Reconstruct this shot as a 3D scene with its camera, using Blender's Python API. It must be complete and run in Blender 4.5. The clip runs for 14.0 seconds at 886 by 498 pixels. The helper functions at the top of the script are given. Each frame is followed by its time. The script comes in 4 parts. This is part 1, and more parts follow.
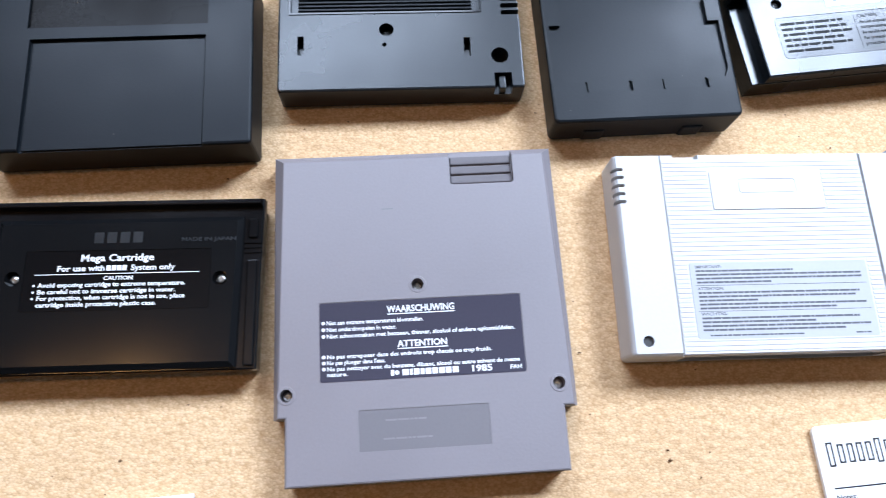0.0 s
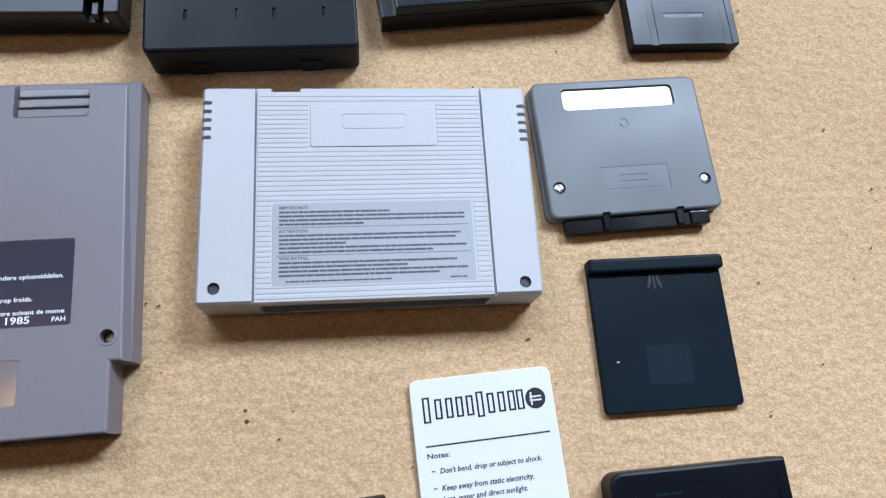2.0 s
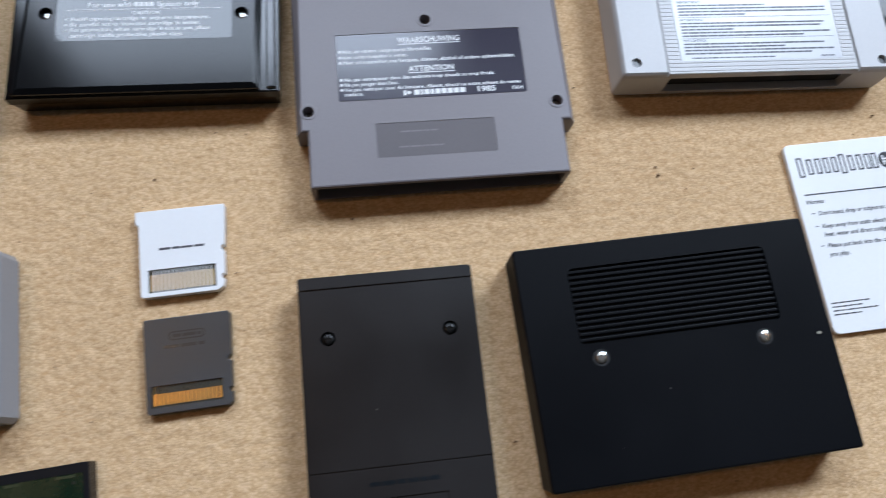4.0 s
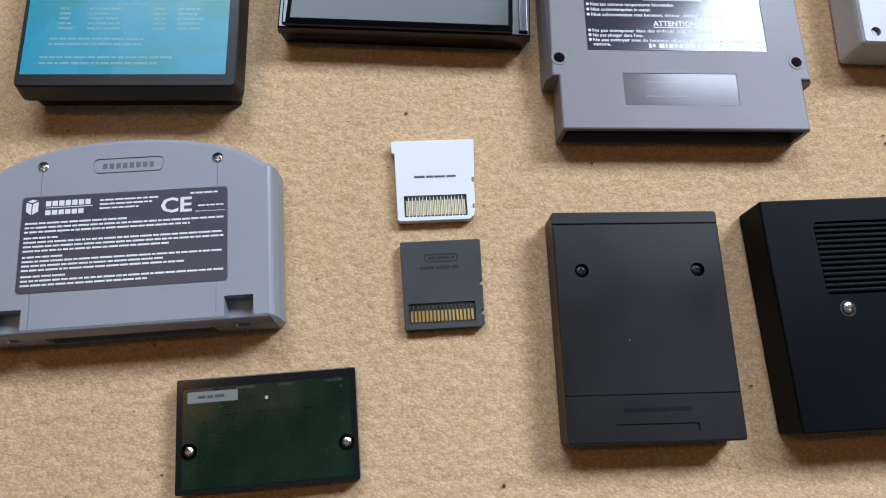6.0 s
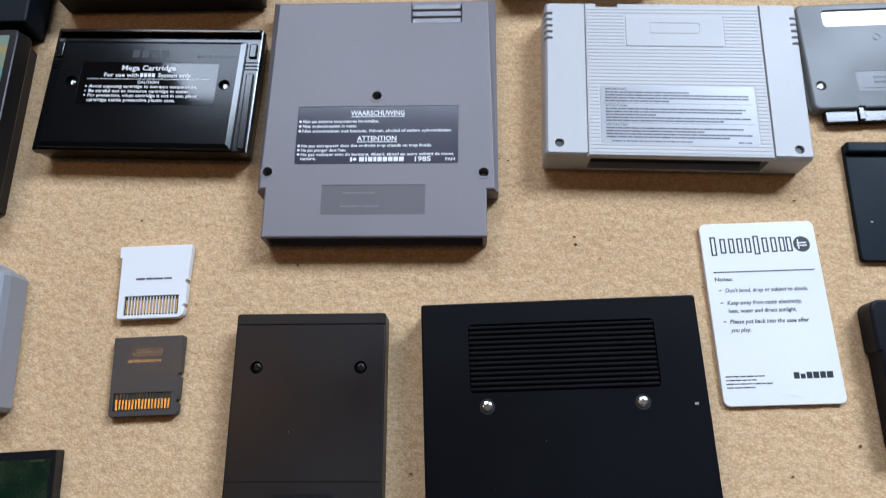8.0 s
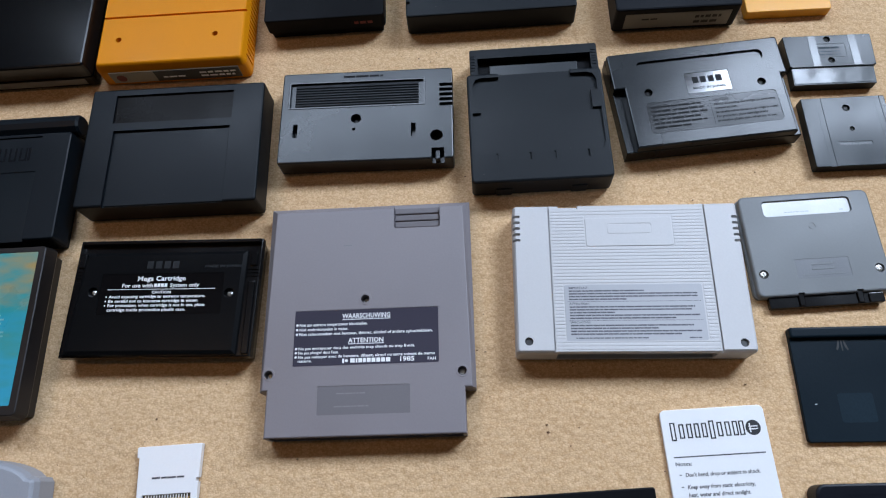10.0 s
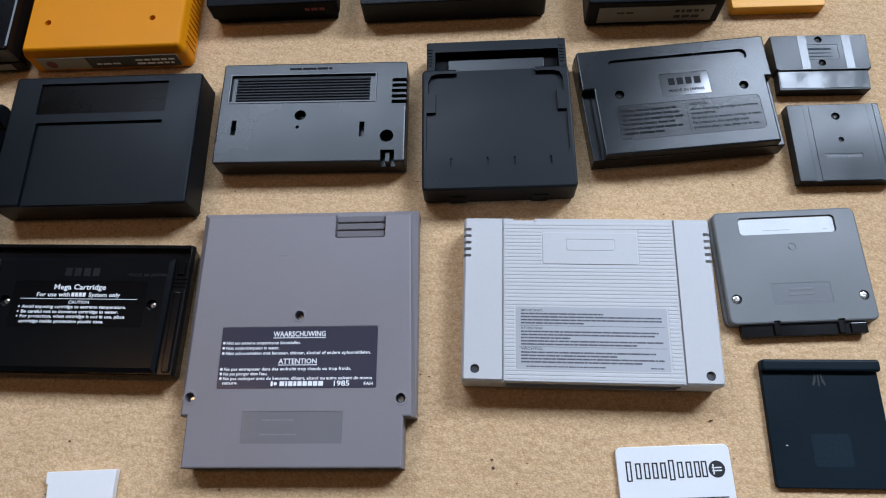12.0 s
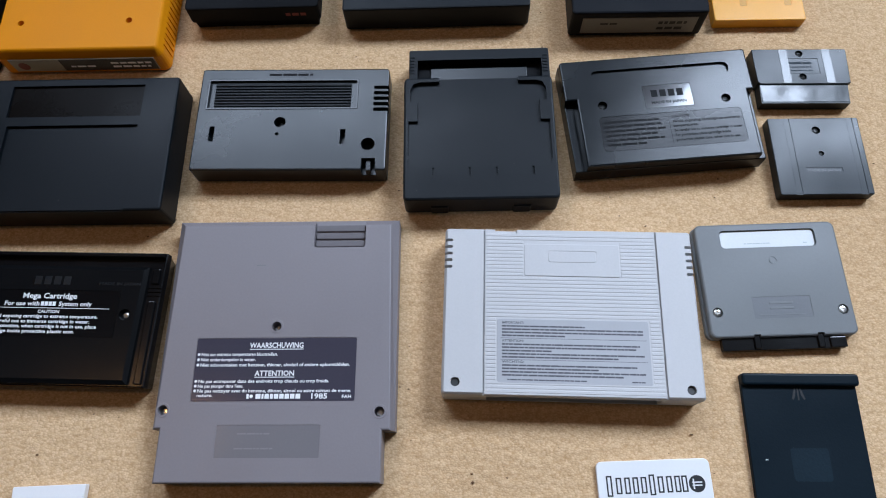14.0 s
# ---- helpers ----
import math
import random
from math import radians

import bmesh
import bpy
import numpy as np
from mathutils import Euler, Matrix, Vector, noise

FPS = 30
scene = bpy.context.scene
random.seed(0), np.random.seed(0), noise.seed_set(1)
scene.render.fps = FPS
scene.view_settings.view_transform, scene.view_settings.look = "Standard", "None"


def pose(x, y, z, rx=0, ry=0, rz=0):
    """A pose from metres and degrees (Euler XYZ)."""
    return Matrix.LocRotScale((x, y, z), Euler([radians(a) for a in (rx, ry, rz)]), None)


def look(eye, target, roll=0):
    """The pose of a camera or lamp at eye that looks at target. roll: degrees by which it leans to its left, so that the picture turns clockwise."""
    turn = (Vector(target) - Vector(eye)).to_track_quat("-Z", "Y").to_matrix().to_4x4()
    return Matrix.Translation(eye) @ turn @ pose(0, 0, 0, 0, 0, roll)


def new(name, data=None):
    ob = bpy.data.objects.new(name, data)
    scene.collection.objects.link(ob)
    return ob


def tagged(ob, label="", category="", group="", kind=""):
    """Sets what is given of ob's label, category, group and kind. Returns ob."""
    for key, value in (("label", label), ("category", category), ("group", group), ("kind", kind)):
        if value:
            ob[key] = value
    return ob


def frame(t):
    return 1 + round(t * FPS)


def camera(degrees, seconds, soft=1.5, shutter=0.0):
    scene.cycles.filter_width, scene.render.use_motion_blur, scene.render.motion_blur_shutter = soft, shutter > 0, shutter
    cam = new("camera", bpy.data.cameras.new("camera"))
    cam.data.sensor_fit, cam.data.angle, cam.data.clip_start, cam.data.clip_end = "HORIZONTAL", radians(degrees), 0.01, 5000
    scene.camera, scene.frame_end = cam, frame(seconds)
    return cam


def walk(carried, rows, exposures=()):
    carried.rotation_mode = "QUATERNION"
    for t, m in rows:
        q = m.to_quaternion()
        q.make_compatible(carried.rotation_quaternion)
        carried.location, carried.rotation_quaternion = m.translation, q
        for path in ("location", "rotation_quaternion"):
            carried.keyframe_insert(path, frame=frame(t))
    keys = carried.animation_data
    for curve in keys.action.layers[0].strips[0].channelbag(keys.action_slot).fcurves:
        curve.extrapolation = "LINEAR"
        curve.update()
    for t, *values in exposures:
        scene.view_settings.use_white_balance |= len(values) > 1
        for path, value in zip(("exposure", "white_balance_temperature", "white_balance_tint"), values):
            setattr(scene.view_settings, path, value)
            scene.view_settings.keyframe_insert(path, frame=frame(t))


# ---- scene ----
cam = camera(66.5, 14.0, 1.05, 0.2)
PATH = [
    (0, (-0.002, 0.035, 0.287), (0.089, 0.592, -1.632), 8.4),
    (0.5, (0.047, 0.035, 0.282), (0.17, 0.592, -1.635), 12.5),
    (1, (0.103, 0.033, 0.275), (0.287, 0.61, -1.631), 16.9),
    (1.5, (0.137, 0.033, 0.269), (0.318, 0.6, -1.641), 16.2),
    (2, (0.148, 0.016, 0.265), (0.375, 0.565, -1.645), 20.5),
    (2.5, (0.131, -0.008, 0.271), (0.34, 0.536, -1.642), 20.6),
    (3, (0.101, -0.027, 0.274), (0.305, 0.503, -1.643), 19.3),
    (3.5, (0.054, -0.054, 0.278), (0.244, 0.474, -1.641), 17.2),
    (4, (-0.02, -0.079, 0.28), (0.141, 0.439, -1.645), 14.5),
    (4.2, (-0.05, -0.083, 0.284), (0.071, 0.434, -1.644), 12.1),
    (6.3, (-0.113, -0.11, 0.277), (-0.041, 0.433, -1.646), 9.7),
    (6.5, (-0.088, -0.104, 0.279), (-0.03, 0.434, -1.646), 8.6),
    (7, (-0.028, -0.088, 0.292), (0.012, 0.448, -1.634), 4.4),
    (7.5, (0.021, -0.094, 0.296), (0.016, 0.406, -1.641), 1.5),
    (8, (0.054, -0.077, 0.323), (-0.045, 0.51, -1.586), -7.1),
    (8.5, (0.042, -0.071, 0.365), (-0.049, 0.606, -1.515), -6.0),
    (8.7, (0.043, -0.073, 0.393), (-0.026, 0.631, -1.478), -5.5),
    (10.8, (0.079, 0.015, 0.381), (-0.077, 0.75, -1.473), -10.7),
    (11, (0.07, 0.009, 0.385), (0.016, 0.802, -1.45), -1.5),
    (11.5, (0.076, 0.001, 0.371), (0.038, 0.759, -1.479), 0.6),
    (12, (0.098, 0.015, 0.357), (-0.033, 0.689, -1.521), -9.2),
    (12.5, (0.096, 0.024, 0.356), (0.001, 0.721, -1.517), -6.5),
    (13, (0.091, 0.018, 0.35), (0.031, 0.719, -1.522), -2.5),
    (13.5, (0.087, 0.015, 0.35), (0.025, 0.71, -1.525), -2.3),
    (14, (0.098, 0.02, 0.354), (0.021, 0.707, -1.523), -4.4),
]
walk(cam, [(t, look(eye, target, roll)) for t, eye, target, roll in PATH],
     [(0, 0.97, 6220, 15), (0.6, 0.8, 6220, 15), (1.2, 0.46, 6200, 14), (2, 0.23, 6200, 13), (3, 0.1, 6300, 13), (4.2, 0.1, 6500, 13), (6.3, 0.14, 6500, 14), (8.5, 0.1, 6350, 13), (11, 0.0, 6380, 14), (14, 0.02, 6350, 14)])

# ---- world and light ----
world = bpy.data.worlds.new("sky")
scene.world = world
world.use_nodes = True
_nt = world.node_tree
_sky = _nt.nodes.new("ShaderNodeTexSky")
_sky.sky_type, _sky.sun_disc = "NISHITA", False
_sky.sun_elevation, _sky.sun_rotation = radians(40), radians(200)
_nt.links.new(_sky.outputs[0], _nt.nodes["Background"].inputs[0])
_nt.nodes["Background"].inputs[1].default_value = 0.1


def area(name, m, sx, sy, watts, color):
    li = bpy.data.lights.new(name, "AREA")
    li.shape, li.size, li.size_y, li.energy, li.color = "RECTANGLE", sx, sy, watts, color
    ob = new(name, li)
    ob.matrix_world = m
    return ob


DAYLIGHT = (0.682, 0.825, 1.0)
area("window_daylight_west", look((-0.4, 1.07, 1.36), (-0.4, 0.0, 1.36)), 1.1, 0.82, 32.0, DAYLIGHT)
area("window_daylight_east", look((1.06, 1.07, 1.36), (1.06, 0.0, 1.36)), 0.78, 0.82, 80.0, DAYLIGHT)


LAMP = (-1.07, 0.16, 2.15)
LAMP_GLOW = 34.0


# ---- materials ----
def material(name, base, rough=0.5, metal=0.0, vary=0.12, grain=900.0, bump=0.15, smudge=0.12, coat=0.0, tint=None, spec=0.5, big=14.0, dust=0.0):
    """A surface with colour mottle, patchy gloss and fine relief, all in metres."""
    m = bpy.data.materials.new(name)
    m.use_nodes = True
    nt = m.node_tree
    n, link = nt.nodes, nt.links.new
    b = n["Principled BSDF"]
    b.inputs["Metallic"].default_value = metal
    b.inputs["Coat Weight"].default_value = coat
    b.inputs["Coat Roughness"].default_value = 0.12
    b.inputs["Specular IOR Level"].default_value = spec
    co = n.new("ShaderNodeTexCoord")
    wide = n.new("ShaderNodeTexNoise")
    wide.inputs["Scale"].default_value = big
    wide.inputs["Detail"].default_value = 6
    fine = n.new("ShaderNodeTexNoise")
    fine.inputs["Scale"].default_value = grain
    fine.inputs["Detail"].default_value = 3
    for t in (wide, fine):
        link(co.outputs["Object"], t.inputs["Vector"])
    ramp = n.new("ShaderNodeValToRGB")
    dark = [c * (1 - vary) for c in base]
    light = [min(1, c * (1 + vary)) for c in (tint or base)]
    ramp.color_ramp.elements[0].color, ramp.color_ramp.elements[1].color = (*dark, 1), (*light, 1)
    ramp.color_ramp.elements[0].position, ramp.color_ramp.elements[1].position = 0.3, 0.7
    mix = n.new("ShaderNodeMath")
    mix.operation = "MULTIPLY_ADD"
    mix.inputs[1].default_value = 0.35
    link(fine.outputs["Fac"], mix.inputs[0])
    half = n.new("ShaderNodeMath")
    half.operation = "MULTIPLY"
    half.inputs[1].default_value = 0.65
    link(wide.outputs["Fac"], half.inputs[0])
    link(half.outputs[0], mix.inputs[2])
    link(mix.outputs[0], ramp.inputs["Fac"])
    link(ramp.outputs["Color"], b.inputs["Base Color"])
    if dust:
        cell = n.new("ShaderNodeTexVoronoi")
        cell.inputs["Scale"].default_value = 260.0
        link(co.outputs["Object"], cell.inputs["Vector"])
        near = n.new("ShaderNodeMath")
        near.operation = "LESS_THAN"
        near.inputs[1].default_value = 0.075
        link(cell.outputs["Distance"], near.inputs[0])
        pick = n.new("ShaderNodeMath")
        pick.operation = "GREATER_THAN"
        pick.inputs[1].default_value = 0.93
        link(cell.outputs["Color"], pick.inputs[0])
        both = n.new("ShaderNodeMath")
        both.operation = "MULTIPLY"
        link(near.outputs[0], both.inputs[0])
        link(pick.outputs[0], both.inputs[1])
        blend = n.new("ShaderNodeMix")
        blend.data_type = "RGBA"
        blend.inputs[7].default_value = (dust, dust * 0.95, dust * 0.88, 1)
        link(both.outputs[0], blend.inputs[0])
        link(ramp.outputs["Color"], blend.inputs[6])
        link(blend.outputs[2], b.inputs["Base Color"])
    rr_ = n.new("ShaderNodeMapRange")
    rr_.inputs["From Min"].default_value, rr_.inputs["From Max"].default_value = 0.3, 0.7
    rr_.inputs["To Min"].default_value, rr_.inputs["To Max"].default_value = max(0.03, rough - smudge), min(1, rough + smudge)
    link(wide.outputs["Fac"], rr_.inputs["Value"])
    link(rr_.outputs[0], b.inputs["Roughness"])
    bp = n.new("ShaderNodeBump")
    bp.inputs["Strength"].default_value, bp.inputs["Distance"].default_value = bump, 0.0003
    link(fine.outputs["Fac"], bp.inputs["Height"])
    link(bp.outputs[0], b.inputs["Normal"])
    return m


M_GREY = material("warm_grey_plastic", (0.207, 0.186, 0.195), 0.46, vary=0.06, bump=0.12, smudge=0.06)
M_GREY_DARK = material("smooth_grey_plastic", (0.175, 0.162, 0.168), 0.12, vary=0.06, bump=0.02, smudge=0.03, spec=0.3)
M_LIGHT = material("pale_grey_plastic", (0.54, 0.532, 0.53), 0.5, vary=0.05, bump=0.1, smudge=0.06)
M_MID = material("mid_grey_plastic", (0.148, 0.156, 0.158), 0.5, vary=0.06, bump=0.1)
M_N64 = material("cool_grey_plastic", (0.29, 0.298, 0.322), 0.5, vary=0.06, bump=0.1)
M_BLACK = material("black_plastic", (0.0028, 0.0052, 0.0078), 0.42, vary=0.25, bump=0.1, smudge=0.1, dust=0.055, spec=0.18)
M_SATIN = material("satin_black_plastic", (0.0028, 0.006, 0.0088), 0.3, vary=0.25, bump=0.06, smudge=0.05, dust=0.055, spec=0.4, big=18.0)
M_GLOSS = material("glossy_black_plastic", (0.004, 0.004, 0.0045), 0.14, vary=0.2, bump=0.05, smudge=0.08, dust=0.055, spec=0.5)
M_BROWN = material("brown_black_plastic", (0.0115, 0.0096, 0.0094), 0.4, vary=0.15, bump=0.08, dust=0.055, spec=0.33)
M_FLAT = material("matt_black_plastic", (0.0026, 0.003, 0.0042), 0.5, vary=0.2, bump=0.1, dust=0.055, spec=0.09)
M_BLUE = material("blue_black_plastic", (0.0042, 0.0105, 0.016), 0.45, vary=0.15, bump=0.15, dust=0.055, spec=0.1)
M_PATCH = material("worn_matt_patch", (0.0092, 0.019, 0.027), 0.5, vary=0.2, bump=0.2, spec=0.08)
M_DS = material("dark_grey_plastic", (0.045, 0.045, 0.046), 0.4, vary=0.1, bump=0.1)
M_HOLE = material("deep_black", (0.004, 0.004, 0.004), 0.6)
M_ORANGE = material("orange_plastic", (0.72, 0.25, 0.003), 0.38, vary=0.05, bump=0.06, smudge=0.08, spec=0.12)
M_GOLD = material("amber_plastic", (0.82, 0.37, 0.03), 0.28, vary=0.06, bump=0.04, spec=0.3)
M_GREEN = material("dark_green_translucent_plastic", (0.004, 0.017, 0.009), 0.18, vary=0.25, bump=0.02, coat=0.0, big=60.0, spec=0.35)
M_GREENB = material("green_circuit_board", (0.012, 0.03, 0.016), 0.35, vary=0.4, big=90.0)
M_WHITE = material("white_card_plastic", (0.8, 0.8, 0.8), 0.38, vary=0.03, bump=0.04)
M_STICK = material("glare_white_sticker", (0.78, 0.8, 0.8), 0.16, vary=0.05, bump=0.03, coat=0.5)
M_LABEL = material("violet_grey_label", (0.05, 0.046, 0.064), 0.15, vary=0.08, bump=0.05, smudge=0.06)
M_LABEL_N = material("slate_label", (0.055, 0.057, 0.08), 0.35, vary=0.08, bump=0.05)
M_LABEL_K = material("black_gloss_label", (0.004, 0.004, 0.0045), 0.06, vary=0.2, bump=0.03, smudge=0.03)
M_LABEL_S = material("silver_grey_label", (0.43, 0.432, 0.45), 0.32, vary=0.05, bump=0.05, smudge=0.06)
M_PAPER = material("aged_paper_label", (0.3, 0.27, 0.21), 0.6, vary=0.12)
M_INK = material("black_ink", (0.012, 0.012, 0.014), 0.5)
M_INK_G = material("grey_ink", (0.06, 0.06, 0.072), 0.5)
M_INK_L = material("faded_grey_ink", (0.085, 0.085, 0.1), 0.5)
M_INK_W = material("white_ink", (0.8, 0.8, 0.8), 0.45)
M_INK_S = material("soft_white_ink", (0.45, 0.5, 0.5), 0.45)
M_INK_R = material("red_ink", (0.16, 0.012, 0.008), 0.5)
M_STEEL = material("steel_screw", (0.62, 0.6, 0.57), 0.28, metal=1.0, vary=0.1, bump=0.05)
M_BLACKSTEEL = material("blackened_screw", (0.03, 0.03, 0.03), 0.4, metal=1.0, vary=0.1)
M_CONTACT = material("gold_contact", (0.75, 0.5, 0.16), 0.3, metal=1.0, vary=0.1)
M_SHINE = material("polished_black_plastic", (0.009, 0.01, 0.012), 0.12, vary=0.1, bump=0.02, smudge=0.04, spec=0.3)
# Out-of-view room surfaces, darkened to keep bounced fill low.
M_WALL = material("unseen_dark_wall", (0.042, 0.03, 0.021), 0.85, vary=0.04, grain=300, big=2.0)
M_CEIL = material("unseen_dark_ceiling", (0.09, 0.083, 0.074), 0.9, vary=0.03, grain=300, big=2.0)
M_FRAME = material("white_window_paint", (0.75, 0.75, 0.74), 0.4, vary=0.03)


def carpet_material():
    """Short wool loops in close rows: each loop a small mound, shade between loops put into the colour, threads
    mottled, broad faint patches.
    """
    m = material("beige_carpet", (0.66, 0.45, 0.262), 0.95, vary=0.05, grain=1400.0, bump=0.35, smudge=0.03, tint=(0.74, 0.525, 0.318), spec=0.08, big=5.0)
    nt = m.node_tree
    n, link = nt.nodes, nt.links.new
    b = n["Principled BSDF"]
    old = b.inputs["Base Color"].links[0].from_socket
    bump = b.inputs["Normal"].links[0].from_node
    co = n.new("ShaderNodeTexCoord")
    warp = n.new("ShaderNodeTexNoise")
    warp.inputs["Scale"].default_value = 120.0
    link(co.outputs["Object"], warp.inputs["Vector"])
    add = n.new("ShaderNodeVectorMath")
    add.operation = "MULTIPLY_ADD"
    add.inputs[1].default_value = (0.0008, 0.0008, 0)
    link(warp.outputs["Color"], add.inputs[0])
    link(co.outputs["Object"], add.inputs[2])
    mp = n.new("ShaderNodeMapping")
    mp.inputs["Scale"].default_value = (0.78, 1.1, 1.0)
    link(add.outputs[0], mp.inputs["Vector"])
    cell = n.new("ShaderNodeTexVoronoi")
    cell.inputs["Scale"].default_value, cell.inputs["Randomness"].default_value = 1000.0, 0.9
    link(mp.outputs[0], cell.inputs["Vector"])
    ramp = n.new("ShaderNodeValToRGB")
    e = ramp.color_ramp.elements
    e[0].position, e[0].color = 0.22, (1.0, 1.0, 1.0, 1)
    e[1].position, e[1].color = 0.82, (0.71, 0.61, 0.49, 1)
    both = n.new("ShaderNodeMath")
    both.operation = "MULTIPLY_ADD"
    both.inputs[1].default_value = 0.45
    split = n.new("ShaderNodeSeparateColor")
    link(cell.outputs["Color"], split.inputs[0])
    link(split.outputs[0], both.inputs[0])
    edge = n.new("ShaderNodeMath")
    edge.operation = "MULTIPLY"
    edge.inputs[1].default_value = 0.55
    link(cell.outputs["Distance"], edge.inputs[0])
    link(edge.outputs[0], both.inputs[2])
    link(both.outputs[0], ramp.inputs["Fac"])
    mul = n.new("ShaderNodeMix")
    mul.data_type, mul.blend_type = "RGBA", "MULTIPLY"
    mul.inputs[0].default_value = 0.85
    link(old, mul.inputs[6])
    link(ramp.outputs["Color"], mul.inputs[7])
    link(mul.outputs[2], b.inputs["Base Color"])
    mound = n.new("ShaderNodeBump")
    mound.invert = True
    mound.inputs["Strength"].default_value, mound.inputs["Distance"].default_value = 0.35, 0.0004
    link(cell.outputs["Distance"], mound.inputs["Height"])
    link(mound.outputs[0], bump.inputs["Normal"])
    return m


def art_material():
    """Printed picture: teal water with ochre drifts across its far half."""
    m = material("teal_printed_label", (0.02, 0.27, 0.36), 0.3, vary=0.1, big=25.0)
    nt = m.node_tree
    n, link = nt.nodes, nt.links.new
    b = n["Principled BSDF"]
    co = n.new("ShaderNodeTexCoord")
    mp = n.new("ShaderNodeMapping")
    mp.inputs["Scale"].default_value = (1.0, 3.0, 1.0)
    no = n.new("ShaderNodeTexNoise")
    no.inputs["Scale"].default_value, no.inputs["Detail"].default_value = 28, 7
    link(co.outputs["Object"], mp.inputs["Vector"])
    link(mp.outputs[0], no.inputs["Vector"])
    sep = n.new("ShaderNodeSeparateXYZ")
    link(co.outputs["Object"], sep.inputs[0])
    up = n.new("ShaderNodeMapRange")
    up.inputs["From Min"].default_value, up.inputs["From Max"].default_value = -0.03, 0.04
    up.inputs["To Min"].default_value, up.inputs["To Max"].default_value = -0.25, 0.12
    link(sep.outputs["Y"], up.inputs["Value"])
    ad = n.new("ShaderNodeMath")
    ad.operation = "ADD"
    link(no.outputs["Fac"], ad.inputs[0])
    link(up.outputs[0], ad.inputs[1])
    ramp = n.new("ShaderNodeValToRGB")
    e = ramp.color_ramp.elements
    e[0].position, e[0].color = 0.3, (0.02, 0.3, 0.42, 1)
    e[1].position, e[1].color = 0.76, (0.36, 0.25, 0.09, 1)
    mid = e.new(0.5)
    mid.color = (0.03, 0.27, 0.27, 1)
    link(ad.outputs[0], ramp.inputs["Fac"])
    link(ramp.outputs["Color"], b.inputs["Base Color"])
    return m


M_CARPET = carpet_material()
M_ART = art_material()


# ---- building tools (millimetres within a thing) ----
def rr(x0, y0, x1, y1, r=0.0, n=4):
    """Outline of a rectangle with rounded corners, anticlockwise."""
    if r <= 0:
        return [(x0, y0), (x1, y0), (x1, y1), (x0, y1)]
    pts = []
    for cx, cy, a in ((x1 - r, y0 + r, -90), (x1 - r, y1 - r, 0), (x0 + r, y1 - r, 90), (x0 + r, y0 + r, 180)):
        for i in range(n + 1):
            t = radians(a + 90 * i / n)
            pts.append((cx + r * math.cos(t), cy + r * math.sin(t)))
    return pts


def circle(x, y, r, n=20):
    return [(x + r * math.cos(2 * math.pi * i / n), y + r * math.sin(2 * math.pi * i / n)) for i in range(n)]


def inset(pts, d):
    out, k = [], len(pts)
    for i in range(k):
        p, a, b = Vector(pts[i]), Vector(pts[i - 1]), Vector(pts[(i + 1) % k])
        e, f = (p - a).normalized(), (b - p).normalized()
        m, q = Vector((-e.y, e.x)), Vector((-f.y, f.x))
        s = m + q
        s = s / max(0.3, s.dot(m)) if s.length > 1e-6 else m
        out.append(tuple(p + s * d))
    return out


def loft(rings):
    """rings: (outline, z) from below upwards, all with as many points; closed at both ends."""
    bm = bmesh.new()
    rows = [[bm.verts.new((x, y, z)) for x, y in pts] for pts, z in rings]
    for lo, hi in zip(rows, rows[1:]):
        for i in range(len(lo)):
            j = (i + 1) % len(lo)
            bm.faces.new((lo[i], lo[j], hi[j], hi[i]))
    bm.faces.new(rows[0][::-1])
    bm.faces.new(rows[-1])
    return bm


def slab(pts, z0, z1, bevel=0.5, low=0.0, steps=3):
    """An upright block with a rounded top edge (and lower edge: low)."""
    rings = []
    if low:
        rings += [(inset(pts, low), z0), (pts, z0 + low)]
    else:
        rings.append((pts, z0))
    if bevel:
        for i in range(steps + 1):
            a = math.pi / 2 * i / steps
            rings.append((inset(pts, bevel * (1 - math.cos(a))), z1 - bevel + bevel * math.sin(a)))
    else:
        rings.append((pts, z1))
    return loft(rings)


def box(x0, y0, z0, x1, y1, z1):
    return loft([(rr(x0, y0, x1, y1), z0), (rr(x0, y0, x1, y1), z1)])


def hole(x, y, r, z0, z1, n=20):
    return loft([(circle(x, y, r, n), z0), (circle(x, y, r, n), z1)])


def merge(*parts_):
    bm = bmesh.new()
    for p in parts_:
        me = bpy.data.meshes.new("tmp")
        p.to_mesh(me)
        bm.from_mesh(me)
        bpy.data.meshes.remove(me)
        p.free()
    return bm


def solid(bm):
    me = bpy.data.meshes.new("tmp")
    bm.to_mesh(me)
    bm.free()
    return new("tmp", me)


def baked(ob):
    dg = bpy.context.evaluated_depsgraph_get()
    dg.update()
    me = bpy.data.meshes.new_from_object(ob.evaluated_get(dg))
    bm = bmesh.new()
    bm.from_mesh(me)
    bpy.data.meshes.remove(me)
    return bm


def carve(bm, *cutters):
    """Cuts the cutters out of a block for good."""
    a, c = solid(bm), solid(merge(*cutters))
    mod = a.modifiers.new("cut", "BOOLEAN")
    mod.operation, mod.object, mod.solver, mod.use_self = "DIFFERENCE", c, "EXACT", True
    out = baked(a)
    for ob in (a, c):
        me = ob.data
        bpy.data.objects.remove(ob)
        bpy.data.meshes.remove(me)
    return out


TALL = {}


